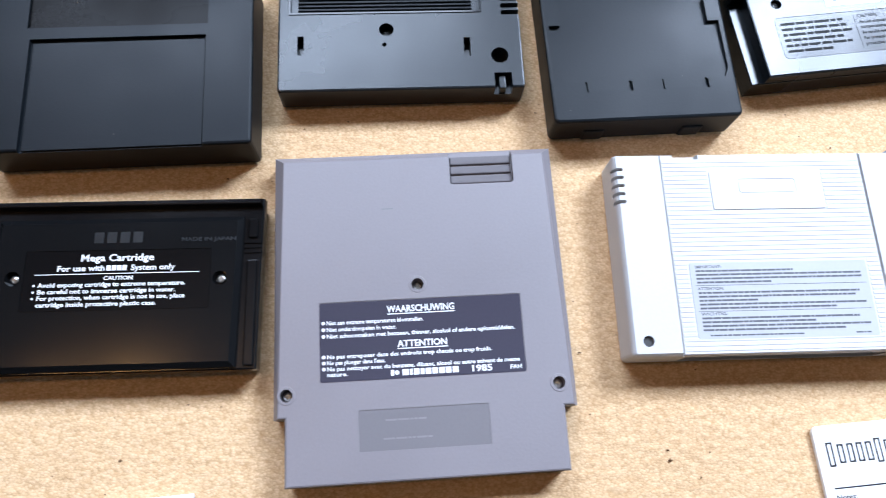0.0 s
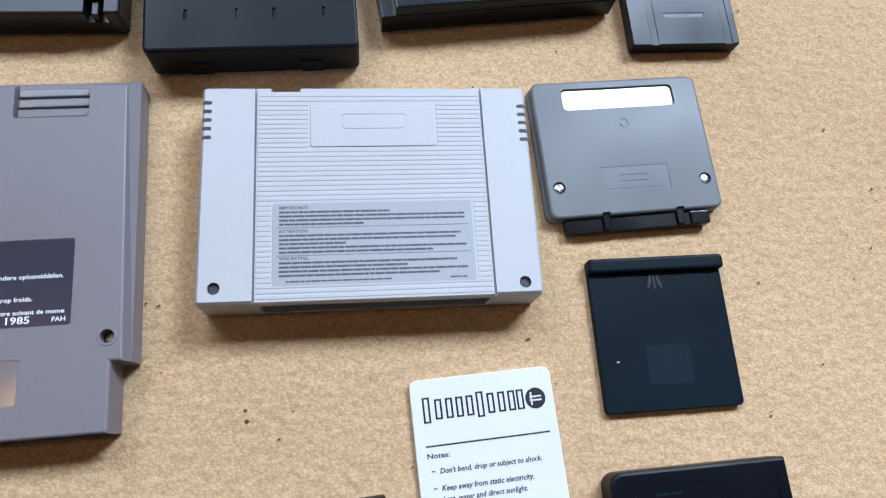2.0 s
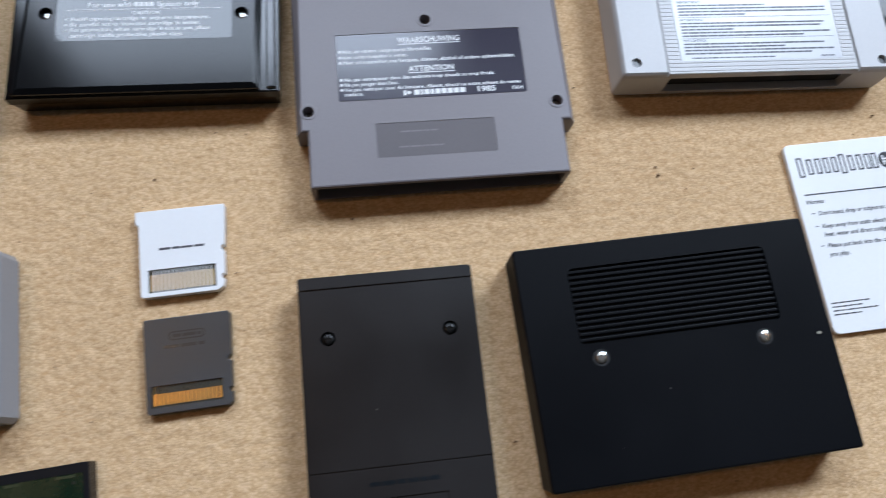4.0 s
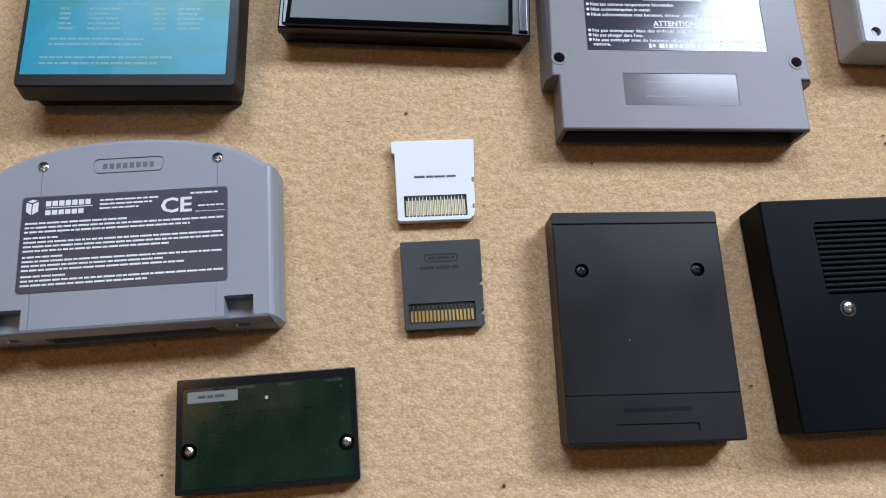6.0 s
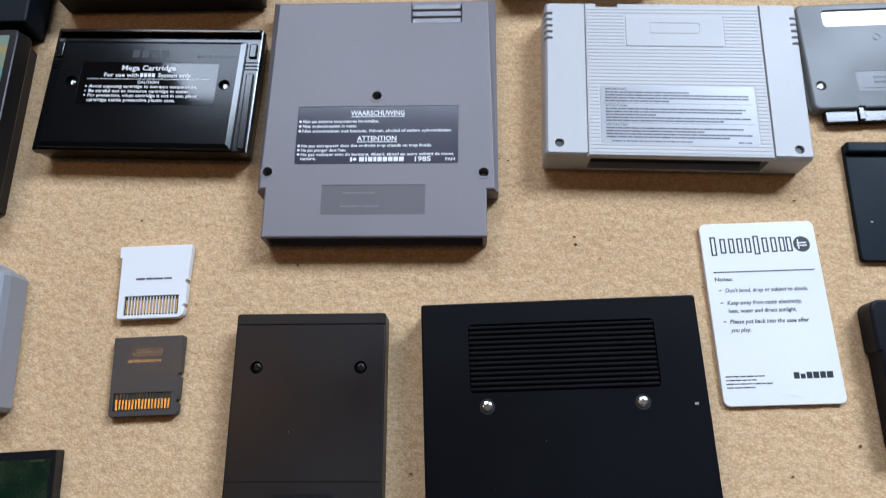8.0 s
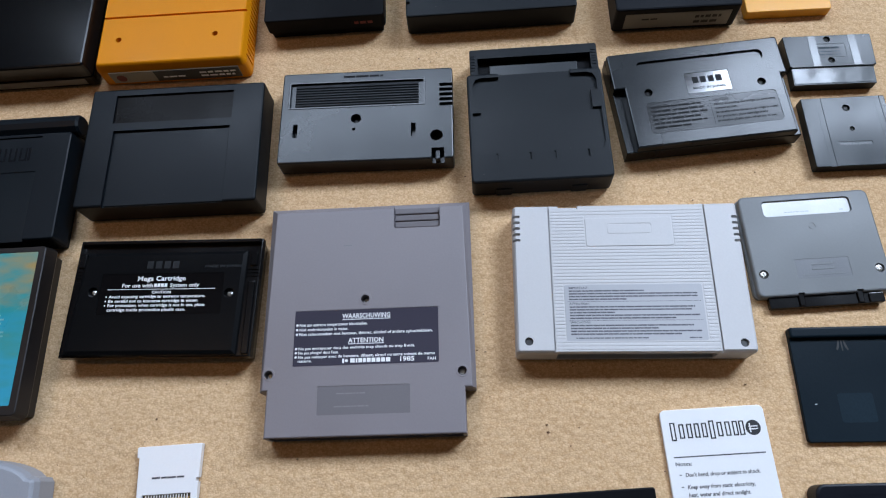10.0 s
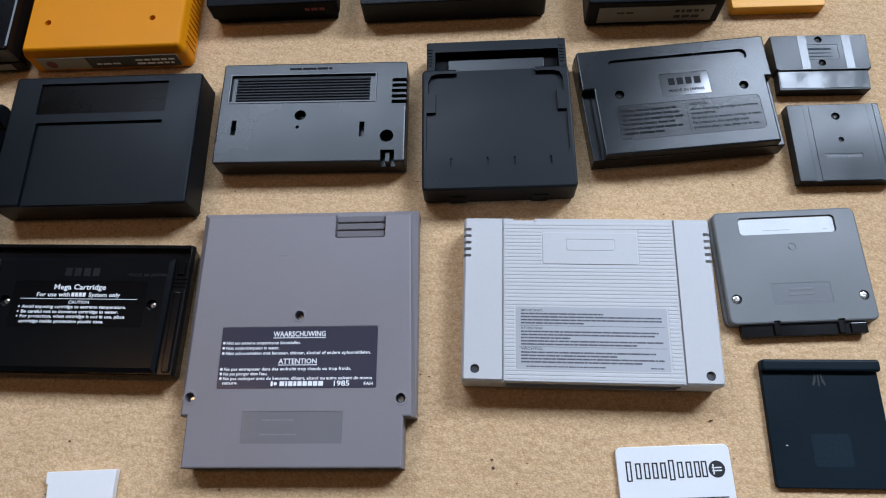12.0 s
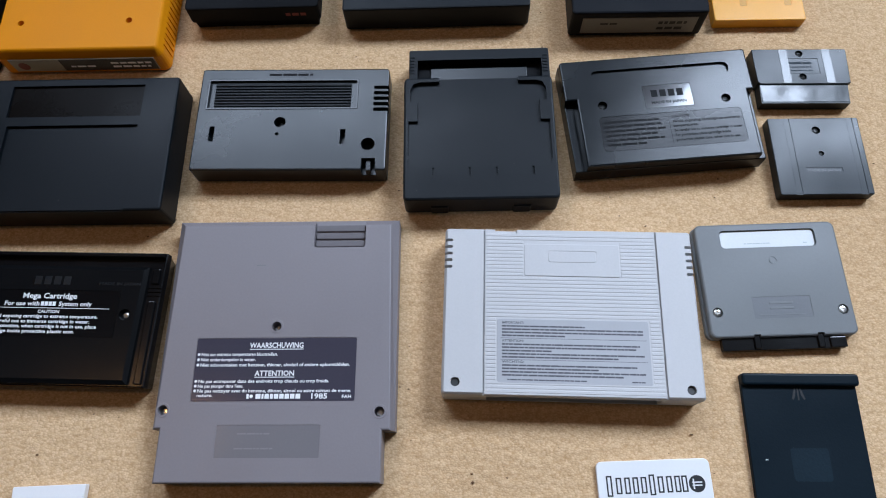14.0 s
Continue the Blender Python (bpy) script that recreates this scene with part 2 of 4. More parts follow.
def part(name, bm, mat, parent, label=""):
    me = bpy.data.meshes.new(name)
    root = parent.parent or parent
    bmesh.ops.scale(bm, vec=(0.001, 0.001, 0.001 * TALL.get(root.name, 1.0)), verts=bm.verts)
    bm.to_mesh(me)
    bm.free()
    me.materials.append(mat)
    ob = new(name, me)
    ob.parent = parent
    if label:
        ob["label"] = label
    return ob


def thing(name, x, y, turn, label, category="game cartridge", group="cartridges laid out on the carpet", tall=1.0):
    """The base of a thing on the carpet; tall stretches its drawn heights."""
    ob = new(name)
    TALL[ob.name] = tall
    ob.empty_display_size = 0.01
    ob.matrix_world = pose(x, y, 0.0006, 0, 0, turn)
    return tagged(ob, label, category, group)


def words(bm, text, x, y, z, size, align="LEFT", width=0.0, shear=0.0, bold=0.022):
    """Lettering in the built-in font, spread to a width where one is given."""
    cu = bpy.data.curves.new("tmp", "FONT")
    cu.body, cu.size, cu.align_x, cu.resolution_u, cu.shear = text, size, align, 2, shear
    cu.offset = bold * size
    ob = new("tmp", cu)
    b = baked(ob)
    bpy.data.objects.remove(ob)
    bpy.data.curves.remove(cu)
    xs = [v.co.x for v in b.verts]
    squeeze = width / (max(xs) - min(xs)) if width else 0.95
    for v in b.verts:
        v.co = (v.co.x * squeeze + x, v.co.y + y, z)
    me = bpy.data.meshes.new("tmp")
    b.to_mesh(me)
    b.free()
    bm.from_mesh(me)
    bpy.data.meshes.remove(me)


def quad(bm, x0, y0, x1, y1, z):
    bm.faces.new([bm.verts.new(p) for p in ((x0, y0, z), (x1, y0, z), (x1, y1, z), (x0, y1, z))])


def bars(bm, x0, x1, y, h, z, rng, gap=0.55):
    """A line of writing too small to read: word-long bars."""
    x = x0
    while x < x1 - h:
        w = min(rng.uniform(1.5, 6.5) * h, x1 - x)
        quad(bm, x, y, x + w, y + h, z)
        x += w + h * gap


def screw(parent, x, y, z, r=2.2, mat=None, pan=0.8):
    """A cross-head screw whose head tops out at z + pan."""
    rings = [(circle(x, y, r, 18), z - 0.6), (circle(x, y, r, 18), z + 0.15 * pan), (circle(x, y, r * 0.85, 18), z + 0.65 * pan), (circle(x, y, r * 0.45, 18), z + pan)]
    a = r * 0.62
    b = r * 0.16
    head = carve(loft(rings), box(x - a, y - b, z + pan - 0.55, x + a, y + b, z + 3), box(x - b, y - a, z + pan - 0.56, x + b, y + a, z + 3.1))
    return part("screw", head, mat or M_STEEL, parent, "cross-head screw")


# ---- the room ----
def mesh_thing(name, bm, mat, kind="structure", label="", scale=1.0):
    me = bpy.data.meshes.new(name)
    bm.to_mesh(me)
    bm.free()
    me.materials.append(mat)
    return tagged(new(name, me), label, "", "", kind)


def carpet():
    """Low looped pile: a fine uneven sheet where the things lie, plain out to the walls."""
    x0, x1, y0, y1, step = -0.4, 0.46, -0.28, 0.5, 0.0013
    nx, ny = int((x1 - x0) / step), int((y1 - y0) / step)
    rs = np.random.RandomState(5)
    a = rs.rand(ny + 1, nx + 1)
    loops = sum(np.roll(a, k, 1) * w for k, w in ((-1, 0.6), (0, 1.0), (1, 0.6)))
    loops = (loops - loops.mean()) / loops.std()
    slow = rs.rand(ny // 8 + 3, nx // 8 + 3)
    yy, xx = np.mgrid[0:ny + 1, 0:nx + 1] / 8.0
    iy, ix = yy.astype(int), xx.astype(int)
    fy, fx = yy - iy, xx - ix
    soft = slow[iy, ix] * (1 - fy) * (1 - fx) + slow[iy + 1, ix] * fy * (1 - fx) + slow[iy, ix + 1] * (1 - fy) * fx + slow[iy + 1, ix + 1] * fy * fx
    z = np.clip(0.00017 * loops + 0.0001 * (soft - 0.5), -0.0013, 0.0007)
    z[[0, -1], :] = 0
    z[:, [0, -1]] = 0
    gx, gy = np.meshgrid(np.linspace(x0, x1, nx + 1), np.linspace(y0, y1, ny + 1))
    jx, jy = (rs.rand(2, ny + 1, nx + 1) - 0.5) * step * 0.5
    jx[:, [0, -1]] = 0
    jy[[0, -1], :] = 0
    co = np.stack([gx + jx, gy + jy, z], -1).reshape(-1, 3)
    i = np.arange((nx + 1) * (ny + 1)).reshape(ny + 1, nx + 1)
    faces = np.stack([i[:-1, :-1], i[:-1, 1:], i[1:, 1:], i[1:, :-1]], -1).reshape(-1, 4)
    far = np.array([(-2.7, -4.0, 0), (3.0, -4.0, 0), (3.0, 1.2, 0), (-2.7, 1.2, 0)])
    base = len(co)
    co = np.vstack([co, far])
    c = [i[0, 0], i[0, -1], i[-1, -1], i[-1, 0]]
    outer = [(base + k, base + (k + 1) % 4, int(c[(k + 1) % 4]), int(c[k])) for k in range(4)]
    me = bpy.data.meshes.new("floor")
    me.from_pydata(co.tolist(), [], faces.tolist() + outer)
    me.polygons.foreach_set("use_smooth", np.ones(len(me.polygons), dtype=bool))
    me.materials.append(M_CARPET)
    return tagged(new("floor", me), "beige low-pile carpet with small dark flecks", "carpet", "", "structure")


def room():
    # Walls and ceiling are never in view; they enclose and limit the light.
    x0, x1, y0, y1, h, t = -2.6, 2.9, -3.9, 1.1, 2.6, 0.12
    wz0, wz1 = 0.93, 1.79
    spans = ((-0.97, 0.17), (0.6, 1.47))
    mesh_thing("wall_west", box(x0 - t, y0, 0, x0, y1, h), M_WALL, label="unseen wall, dark to hold down bounced light")
    mesh_thing("wall_east", box(x1, y0, 0, x1 + t, y1, h), M_WALL, label="unseen wall, dark to hold down bounced light")
    mesh_thing("wall_south", box(x0 - t, y0 - t, 0, x1 + t, y0, h), M_WALL, label="unseen wall, dark to hold down bounced light")
    mesh_thing("wall_north", merge(box(x0 - t, y1, 0, spans[0][0], y1 + t, h), box(spans[0][1], y1, 0, spans[1][0], y1 + t, h), box(spans[1][1], y1, 0, x1 + t, y1 + t, h),
               *[box(a, y1, 0, b, y1 + t, wz0) for a, b in spans], *[box(a, y1, wz1, b, y1 + t, h) for a, b in spans]), M_WALL, label="unseen wall with two windows, dark to hold down bounced light")
    mesh_thing("ceiling", box(x0 - t, y0 - t, h, x1 + t, y1 + t, h + t), M_CEIL, label="unseen ceiling, dark to hold down bounced light")
    for k, (wx0, wx1) in enumerate(spans):
        w = tagged(new("window_%d" % (k + 1)), "white-framed window that lets daylight in", "window", "", "structure")
        for nm, b in (("frame", (wx0, y1 + 0.02, wz0, wx0 + 0.05, y1 + 0.08, wz1)), ("frame", (wx1 - 0.05, y1 + 0.02, wz0, wx1, y1 + 0.08, wz1)),
                      ("frame", (wx0 + 0.05, y1 + 0.02, wz1 - 0.05, wx1 - 0.05, y1 + 0.08, wz1)), ("frame", (wx0 + 0.05, y1 + 0.02, wz0, wx1 - 0.05, y1 + 0.08, wz0 + 0.05)),
                      ("sill", (wx0 - 0.04, y1 - 0.1, wz0 - 0.03, wx1 + 0.04, y1 - 0.002, wz0))):
            me = bpy.data.meshes.new(nm)
            b_ = box(*b)
            b_.to_mesh(me)
            b_.free()
            me.materials.append(M_FRAME)
            ob = new(nm, me)
            ob.parent = w


carpet()
room()


def ceiling_lamp():
    """The warm lamp whose gleam shows on the glossy plastics: two globes on a bar."""
    x, y, z = LAMP
    ob = new("ceiling_lamp")
    ob.matrix_world = pose(x, y, z, 0, 0, 13)
    tagged(ob, "ceiling lamp with two warm glowing globes on a bar", "lamp")
    glow = bpy.data.materials.new("warm_globe")
    glow.use_nodes = True
    b = glow.node_tree.nodes["Principled BSDF"]
    b.inputs["Emission Color"].default_value, b.inputs["Emission Strength"].default_value = (1.0, 0.53, 0.17, 1), LAMP_GLOW
    for gx in (-125, 125):
        globe = loft([(circle(gx, 0, 68 * math.cos(radians(a)), 24), 68 * math.sin(radians(a))) for a in range(-84, 73, 12)])
        part("globe", globe, glow, ob, "glowing warm glass globe")
        part("holder", loft([(circle(gx, 0, 28, 14), 61), (circle(gx, 0, 26, 14), 115), (circle(gx, 0, 8, 14), 126)]), M_WHITE, ob, "white lamp holder")
    part("bar", slab(rr(-165, -14, 165, 14, 6), 126, 145, 3), M_WHITE, ob)
    part("stem", loft([(circle(0, 0, 9, 10), 144), (circle(0, 0, 9, 10), (2.6 - z) * 1000)]), M_WHITE, ob)


ceiling_lamp()


def lint():
    """Dark crumbs and fluff caught in the pile."""
    bm = bmesh.new()
    rng = random.Random(11)
    spots = [(0.103, 0.027, 2.2), (0.1025, 0.031, 1.8), (0.14, 0.285, 1.5), (-0.09, -0.145, 1.6), (0.033, -0.025, 1.6), (0.028, -0.085, 1.8), (0.005, 0.16, 1.2), (0.212, 0.054, 2.2)]
    spots += [(rng.uniform(-0.36, 0.4), rng.uniform(-0.24, 0.44), abs(rng.gauss(0, 0.55)) + 0.35) for _ in range(700)]
    for x, y, s in spots:
        n = rng.randint(4, 6)
        a0, st = rng.uniform(0, 6.28), rng.uniform(0.3, 1)
        r = s * 0.0005
        ring = [bm.verts.new((x + r * math.cos(a0 + 6.283 * i / n) * rng.uniform(0.7, 1.3), y + st * r * math.sin(a0 + 6.283 * i / n), 0.0007)) for i in range(n)]
        top = bm.verts.new((x, y, 0.0007 + r * 0.6))
        for i in range(n):
            bm.faces.new((ring[i], ring[(i + 1) % n], top))
    return mesh_thing("lint", bm, M_LINT, "stuff", "dark crumbs and fluff in the carpet pile")


M_LINT = material("brown_fluff", (0.14, 0.075, 0.035), 0.9, vary=0.4)
lint()


# ---- cartridges, row by row ----
def grey_cartridge():
    """Large front-loading cartridge, back upwards."""
    c = thing("grey_game_cartridge", 0.0013, 0.0888, 2.3, "large grey plastic game cartridge with a dark violet warning label", tall=0.88)
    o = [(-55, -66.5), (55, -66.5), (55, -42), (61, -42), (61, 70.4), (-60, 70.4), (-60, -41), (-55, -41)]
    i1 = [(-55, -66.5), (55, -66.5), (55, -42), (59.2, -42), (57.2, 67.2), (-56.4, 67.2), (-58.2, -41), (-55, -41)]
    body = loft([(o, 0), (o, 11.5), (inset(i1, 0.0), 15.6), (inset(i1, 0.35), 16.2), (inset(i1, 0.9), 16.5)])
    body = carve(body, slab(rr(15.5, 53.5, 43.2, 80, 1.4, 3), 12.8, 30, 0), slab(rr(-26.6, -55, 24.9, -39.2, 0.4), 16.25, 20, 0), slab(rr(-41.4, -28, 41.2, 4.3, 0.8), 16.2, 20, 0),
                 hole(-0.9, 10.2, 2.5, 10, 30), hole(-54.4, -32, 2.6, 10, 30), hole(53.6, -33, 2.6, 10, 30),
                 box(-53, -80, 1.6, 53, -54, 14.6), box(-49, 68.6, 12.5, 12, 80, 30))
    shell = part("shell", body, M_GREY, c)
    # Black block fills the slot to give it its deep shade.
    part("slot_shade_block", box(-52.8, -62.0, 1.7, 52.8, -54.2, 14.5), M_HOLE, shell, "black block standing for the shade inside the connector slot")
    for k in range(3):
        part("grip_rib", slab(rr(16.0, 54.6 + 4.4 * k, 42.7, 58.3 + 4.4 * k, 0.3, 1), 12.6, 14.2, 0.6), M_GREY_DARK, shell)
    for x, y in ((-0.9, 10.2), (-54.4, -32), (53.6, -33)):
        part("screw_collar", carve(slab(circle(x, y, 3.6), 16.3, 16.75, 0.2), hole(x, y, 2.5, 10, 30)), M_GREY, shell)
        screw(c, x, y, 11.5, 2.0)
    lab = part("label", slab(rr(-41.1, -27.7, 40.9, 4.0, 0.7), 16.2, 16.42, 0), M_LABEL, c, "dark violet-grey warning label with white lettering")
    t, z = bmesh.new(), 16.48
    words(t, "WAARSCHUWING", 0, -1.0, z, 3.9, "CENTER", 27.6)
    quad(t, -13.8, -1.9, 13.8, -1.5, z)
    for s, y, w in (("Niet aan extreme temperaturen blootstellen.", -5.0, 39), ("Niet onderdompelen in water.", -7.7, 28), ("Niet schoonmaken met benzeen, thinner, alcohol of andere oplosmiddelen.", -10.4, 76)):
        words(t, s, -38.4, y, z, 2.35, "LEFT", w)
    words(t, "ATTENTION", 0, -15.2, z, 3.7, "CENTER", 20.0)
    quad(t, -10.2, -16.1, 10.2, -15.7, z)
    for s, y, w in (("Ne pas entreposer dans des endroits trop chauds ou trop froids.", -18.6, 66), ("Ne pas plonger dans l'eau.", -21.0, 23), ("Ne pas nettoyer avec du benzene, diluant, alcool ou autre solvant de meme", -23.4, 77), ("nature.", -25.6, 8)):
        words(t, s, -38.4, y, z, 2.25, "LEFT", w)
    for y in (-4.4, -7.1, -9.8, -18.0, -20.4, -22.8):
        t.faces.new([t.verts.new((*p, z)) for p in circle(-39.6, y + 0.2, 0.75, 10)])
    words(t, "1985", 18.5, -26.6, z, 3.6, "LEFT", 8.0)
    words(t, "FAH", 34.5, -26.4, z, 2.3, "LEFT", 4.6)
    t.faces.new([t.verts.new((*p, z)) for p in circle(-10.8, -25.4, 0.9, 12)])
    for x, w in ((-13.2, 1.2), (-8.6, 2.5), (-5.6, 1.0), (-4.1, 2.2), (-1.4, 1.5), (0.6, 2.2), (3.3, 2.2), (6.0, 2.2), (8.7, 2.2), (11.4, 2.4)):
        quad(t, x, -26.6, x + w, -24.2, z)
    part("lettering", t, M_INK_W, lab, "white printed lettering")
    part("panel", slab(rr(-26.4, -54.8, 24.7, -39.4, 0.3), 16.1, 16.3, 0), M_GREY_DARK, shell, "smooth sunken panel")
    e = bmesh.new()
    for x0, x1, y in ((-16, 0, -43.8), (-17, 2, -50.8)):
        bars(e, x0, x1, y, 0.7, 16.36, random.Random(2))
    part("moulded_mark", e, M_GREY, shell)
    sc = bmesh.new()
    quad(sc, -14.5, 43.4, -9.5, 43.8, 16.53)
    part("scuff", sc, M_MID, c)


def ribbed_cartridge():
    c = thing("pale_ribbed_cartridge", 0.1512, 0.1125, 0.6, "pale grey ribbed game cartridge with a silver-grey warning label")
    x0, x1, y0, y1, H = -65.6, 63.8, -45.0, 43.2, 18.6
    side = rr(x0, y0, x1, y1, 2.0, 3)
    body = loft([(inset(side, 1.2), 0), (side, 1.2), (side, 16.0), (inset(side, 0.5), 17.6), (inset(side, 1.4), H)])
    cut = [box(-44.4, -60, 18.0, 44.6, 60, 30), box(-45.1, -60, 16.6, -44.3, 60, 30), box(44.5, -60, 16.6, 45.3, 60, 30), box(30, 42.2, 16.8, 40, 60, 30), box(-39, 40.5, 14, -27.5, 60, 30), box(-43, -60, 3.5, 43.2, -38, 15.2),
           hole(-58.7, -38.6, 2.3, 15.5, 30), hole(56.6, -40.0, 2.3, 15.5, 30)]
    for k in range(5):
        cut += [slab(rr(x0 - 5, 35.2 - 3.7 * k, x0 + 4.2, 36.8 - 3.7 * k, 0.7, 2), 13.5, 30, 0), slab(rr(x1 - 4.2, 33.2 - 3.7 * k, x1 + 5, 34.8 - 3.7 * k, 0.7, 2), 13.5, 30, 0)]
    shell = part("shell", carve(body, *cut), M_LIGHT, c)
    # Slot shade again, as a black block set behind the opening.
    part("slot_shade_block", box(-42.8, -41.5, 3.6, 43.0, -38.2, 15.0), M_HOLE, shell, "black block standing for the shade inside the connector slot")
    lines = []
    y = -43.2
    while y < 40.0:
        if -39.2 < y < -5.6:
            lines += [(-44, -38.6, y), (38.8, 44.2, y)]
        elif 16.2 < y < 35.2:
            lines += [(-44, -24.4, y), (26.2, 44.2, y)]
        else:
            lines.append((-44, 44.2, y))
        y += 2.0
    rib = merge(*[slab(rr(a, y, b, y + 1.45), 17.9, 18.17, 0.17, steps=3) for a, b, y in lines])
    part("rib_panel", rib, M_LIGHT, shell, "fine moulded ribs")
    plate = part("blank_plate", carve(slab(rr(-23.8, 17, 25.6, 34.6, 1.0), 17.8, 18.4, 0.2), slab(rr(-12, 24, 14, 31, 1.4), 18.2, 20, 0)), M_LIGHT, shell)
    part("badge", slab(rr(-11.3, 24.7, 13.3, 30.3, 1.2), 18.0, 18.4, 0.15), M_LIGHT, plate, "raised rounded badge with no lettering")
    for x, y in ((-58.7, -38.6), (56.6, -40.0)):
        part("screw_cap", slab(circle(x, y, 2.15), 15.2, 17.3, 0.3), M_DS, c, "dark grey round plug")
    lab = part("label", slab(rr(-38.0, -38.4, 38.0, -6.2, 1.0), 17.9, 18.2, 0.1), M_LABEL_S, c, "silver-grey label with fine dark print")
    t, z, rng = bmesh.new(), 18.26, random.Random(4)
    for y, head, ends in ((-8.7, "IMPORTANT:", (6, 35, 35, -4)), (-18.0, "ATTENTION:", (33, 31, -10, 35, 22)), (-28.6, "WICHTIG:", (31, 12, 35, 24))):
        words(t, head, -35.6, y, z, 1.7, "LEFT", 11.0)
        for k, x1 in enumerate(ends):
            bars(t, -35.6, x1, y - 1.62 * (k + 1), 0.8, z, rng, 0.3)
    for y in (-16.5, -27.4):
        quad(t, -36.4, y + 0.3, 36.4, y + 0.5, z)
    bars(t, -33, 6, -37.2, 0.6, z, rng)
    bars(t, 28, 35, -37.2, 0.6, z, rng)
    part("lettering", t, M_INK_L, lab, "small dark print")


def squat_cartridge():
    c = thing("squat_grey_cartridge", 0.2602, 0.1392, 3.8, "mid-grey squat game cartridge with a glossy sticker and black connector", tall=0.78)
    side = rr(-38, -34.8, 38, 28.2, 3.6, 4)
    low = rr(-39.2, -34.8, 38.4, 27.6, 3.6, 4)
    body = loft([(low, 0), (low, 3.0), (side, 3.2), (side, 6.9), (inset(side, 0.5), 7.7), (inset(side, 1.1), 8.0)])
    body = carve(body, slab(rr(-24.8, 14.2, 26.6, 24.4, 2.2), 6.4, 20, 0), slab(rr(-14, -25.2, 16.6, -13.4, 0.3), 7.8, 20, 0),
                 hole(-32.6, -21.2, 2.7, 5, 20), hole(32.5, -21.4, 2.7, 5, 20), carve(hole(1, 6.6, 2.2, 7.7, 20), hole(1, 6.6, 1.5, 6, 21)),
                 box(-16, -40, 5.0, -12.5, -33.3, 20), box(16.6, -40, 5.0, 20.2, -33.3, 20))
    shell = part("shell", body, M_MID, c)
    # The sticker's white base carries the window glare at every angle.
    part("sticker", slab(rr(-24.3, 14.6, 26.1, 24.0, 1.9), 6.35, 6.65, 0.1), M_STICK, c, "glossy sticker with window glare put into its white colour")
    t = bmesh.new()
    bars(t, -12, 2, 16.6, 0.5, 6.72, random.Random(8))
    bars(t, 20, 22, 16.4, 0.5, 6.72, random.Random(9))
    part("lettering", t, M_INK_S, c)
    part("panel", slab(rr(-13.8, -25.0, 16.4, -13.6, 0.3), 7.7, 7.84, 0), M_MID2, shell, "smooth sunken panel")
    e = merge(slab(rr(-5, -17.4, 7.4, -16.2, 0.5), 7.75, 8.0, 0.1), slab(rr(-5, -20.2, 7.4, -19.0, 0.5), 7.75, 8.0, 0.1), slab(rr(-11, -23.4, 13, -22.8, 0.2), 7.75, 7.95, 0))
    part("moulded_mark", e, M_MID, shell)
    for x, y in ((-32.6, -21.2), (32.5, -21.4)):
        screw(c, x, y, 6.6, 2.2, M_STEEL, 0.9)
    con = part("connector", slab(rr(-32.2, -41.2, 31, -33.8, 0.8, 2), 1.0, 5.2, 0.4), M_GLOSS, c, "black plastic edge connector")
    for x in (-15.8, 16.8):
        part("clip", slab(rr(x, -40.6, x + 3.2, -33.6, 0.5, 2), 5.0, 6.6, 0.4), M_GLOSS, con)
    part("clip", slab(rr(23, -41.0, 31.2, -35.4, 0.5, 2), 5.0, 6.4, 0.4), M_GLOSS, con)


def curved_lip_card():
    c = thing("thin_blue_black_card", 0.2683, 0.058, 1.5, "thin blue-black plastic game card with a raised lip", "game card")
    side = rr(-29.4, -34.2, 27.8, 27.4, 1.8, 3)
    part("card", slab(side, 0, 2.6, 0.4), M_BLUE, c)
    part("lip", slab(rr(-29.6, 21.6, 28.8, 27.8, 1.6, 3), 0.4, 5.6, 1.3), M_BLUE, c, "raised rounded lip")
    part("worn_patch", slab(rr(-9.8, -24.2, 8.8, -8.6, 1.5), 2.4, 2.66, 0), M_PATCH, c, "faintly paler square patch")
    e = bmesh.new()
    for a, b in ((-0.4, 0.4),):
        quad(e, -1.6 + a, 14.6, -1.6 + b, 20.8, 2.68)
    for s in (-1, 1):
        e.faces.new([e.verts.new((-1.6 + s * p[0], p[1], 2.68)) for p in ((0.9, 20.8), (1.6, 20.8), (3.4, 15.2), (2.6, 14.8), (1.5, 16.8))][::s])
    e.normal_update()
    bmesh.ops.recalc_face_normals(e, faces=e.faces)
    for f in e.faces:
        if f.normal.z < 0:
            f.normal_flip()
    part("moulded_mark", e, M_HOLE, c, "small moulded three-pronged mark")
    n = bmesh.new()
    quad(n, -22.4, -14.6, -21.2, -14.1, 2.68)
    part("scuff", n, M_INK_S, c)


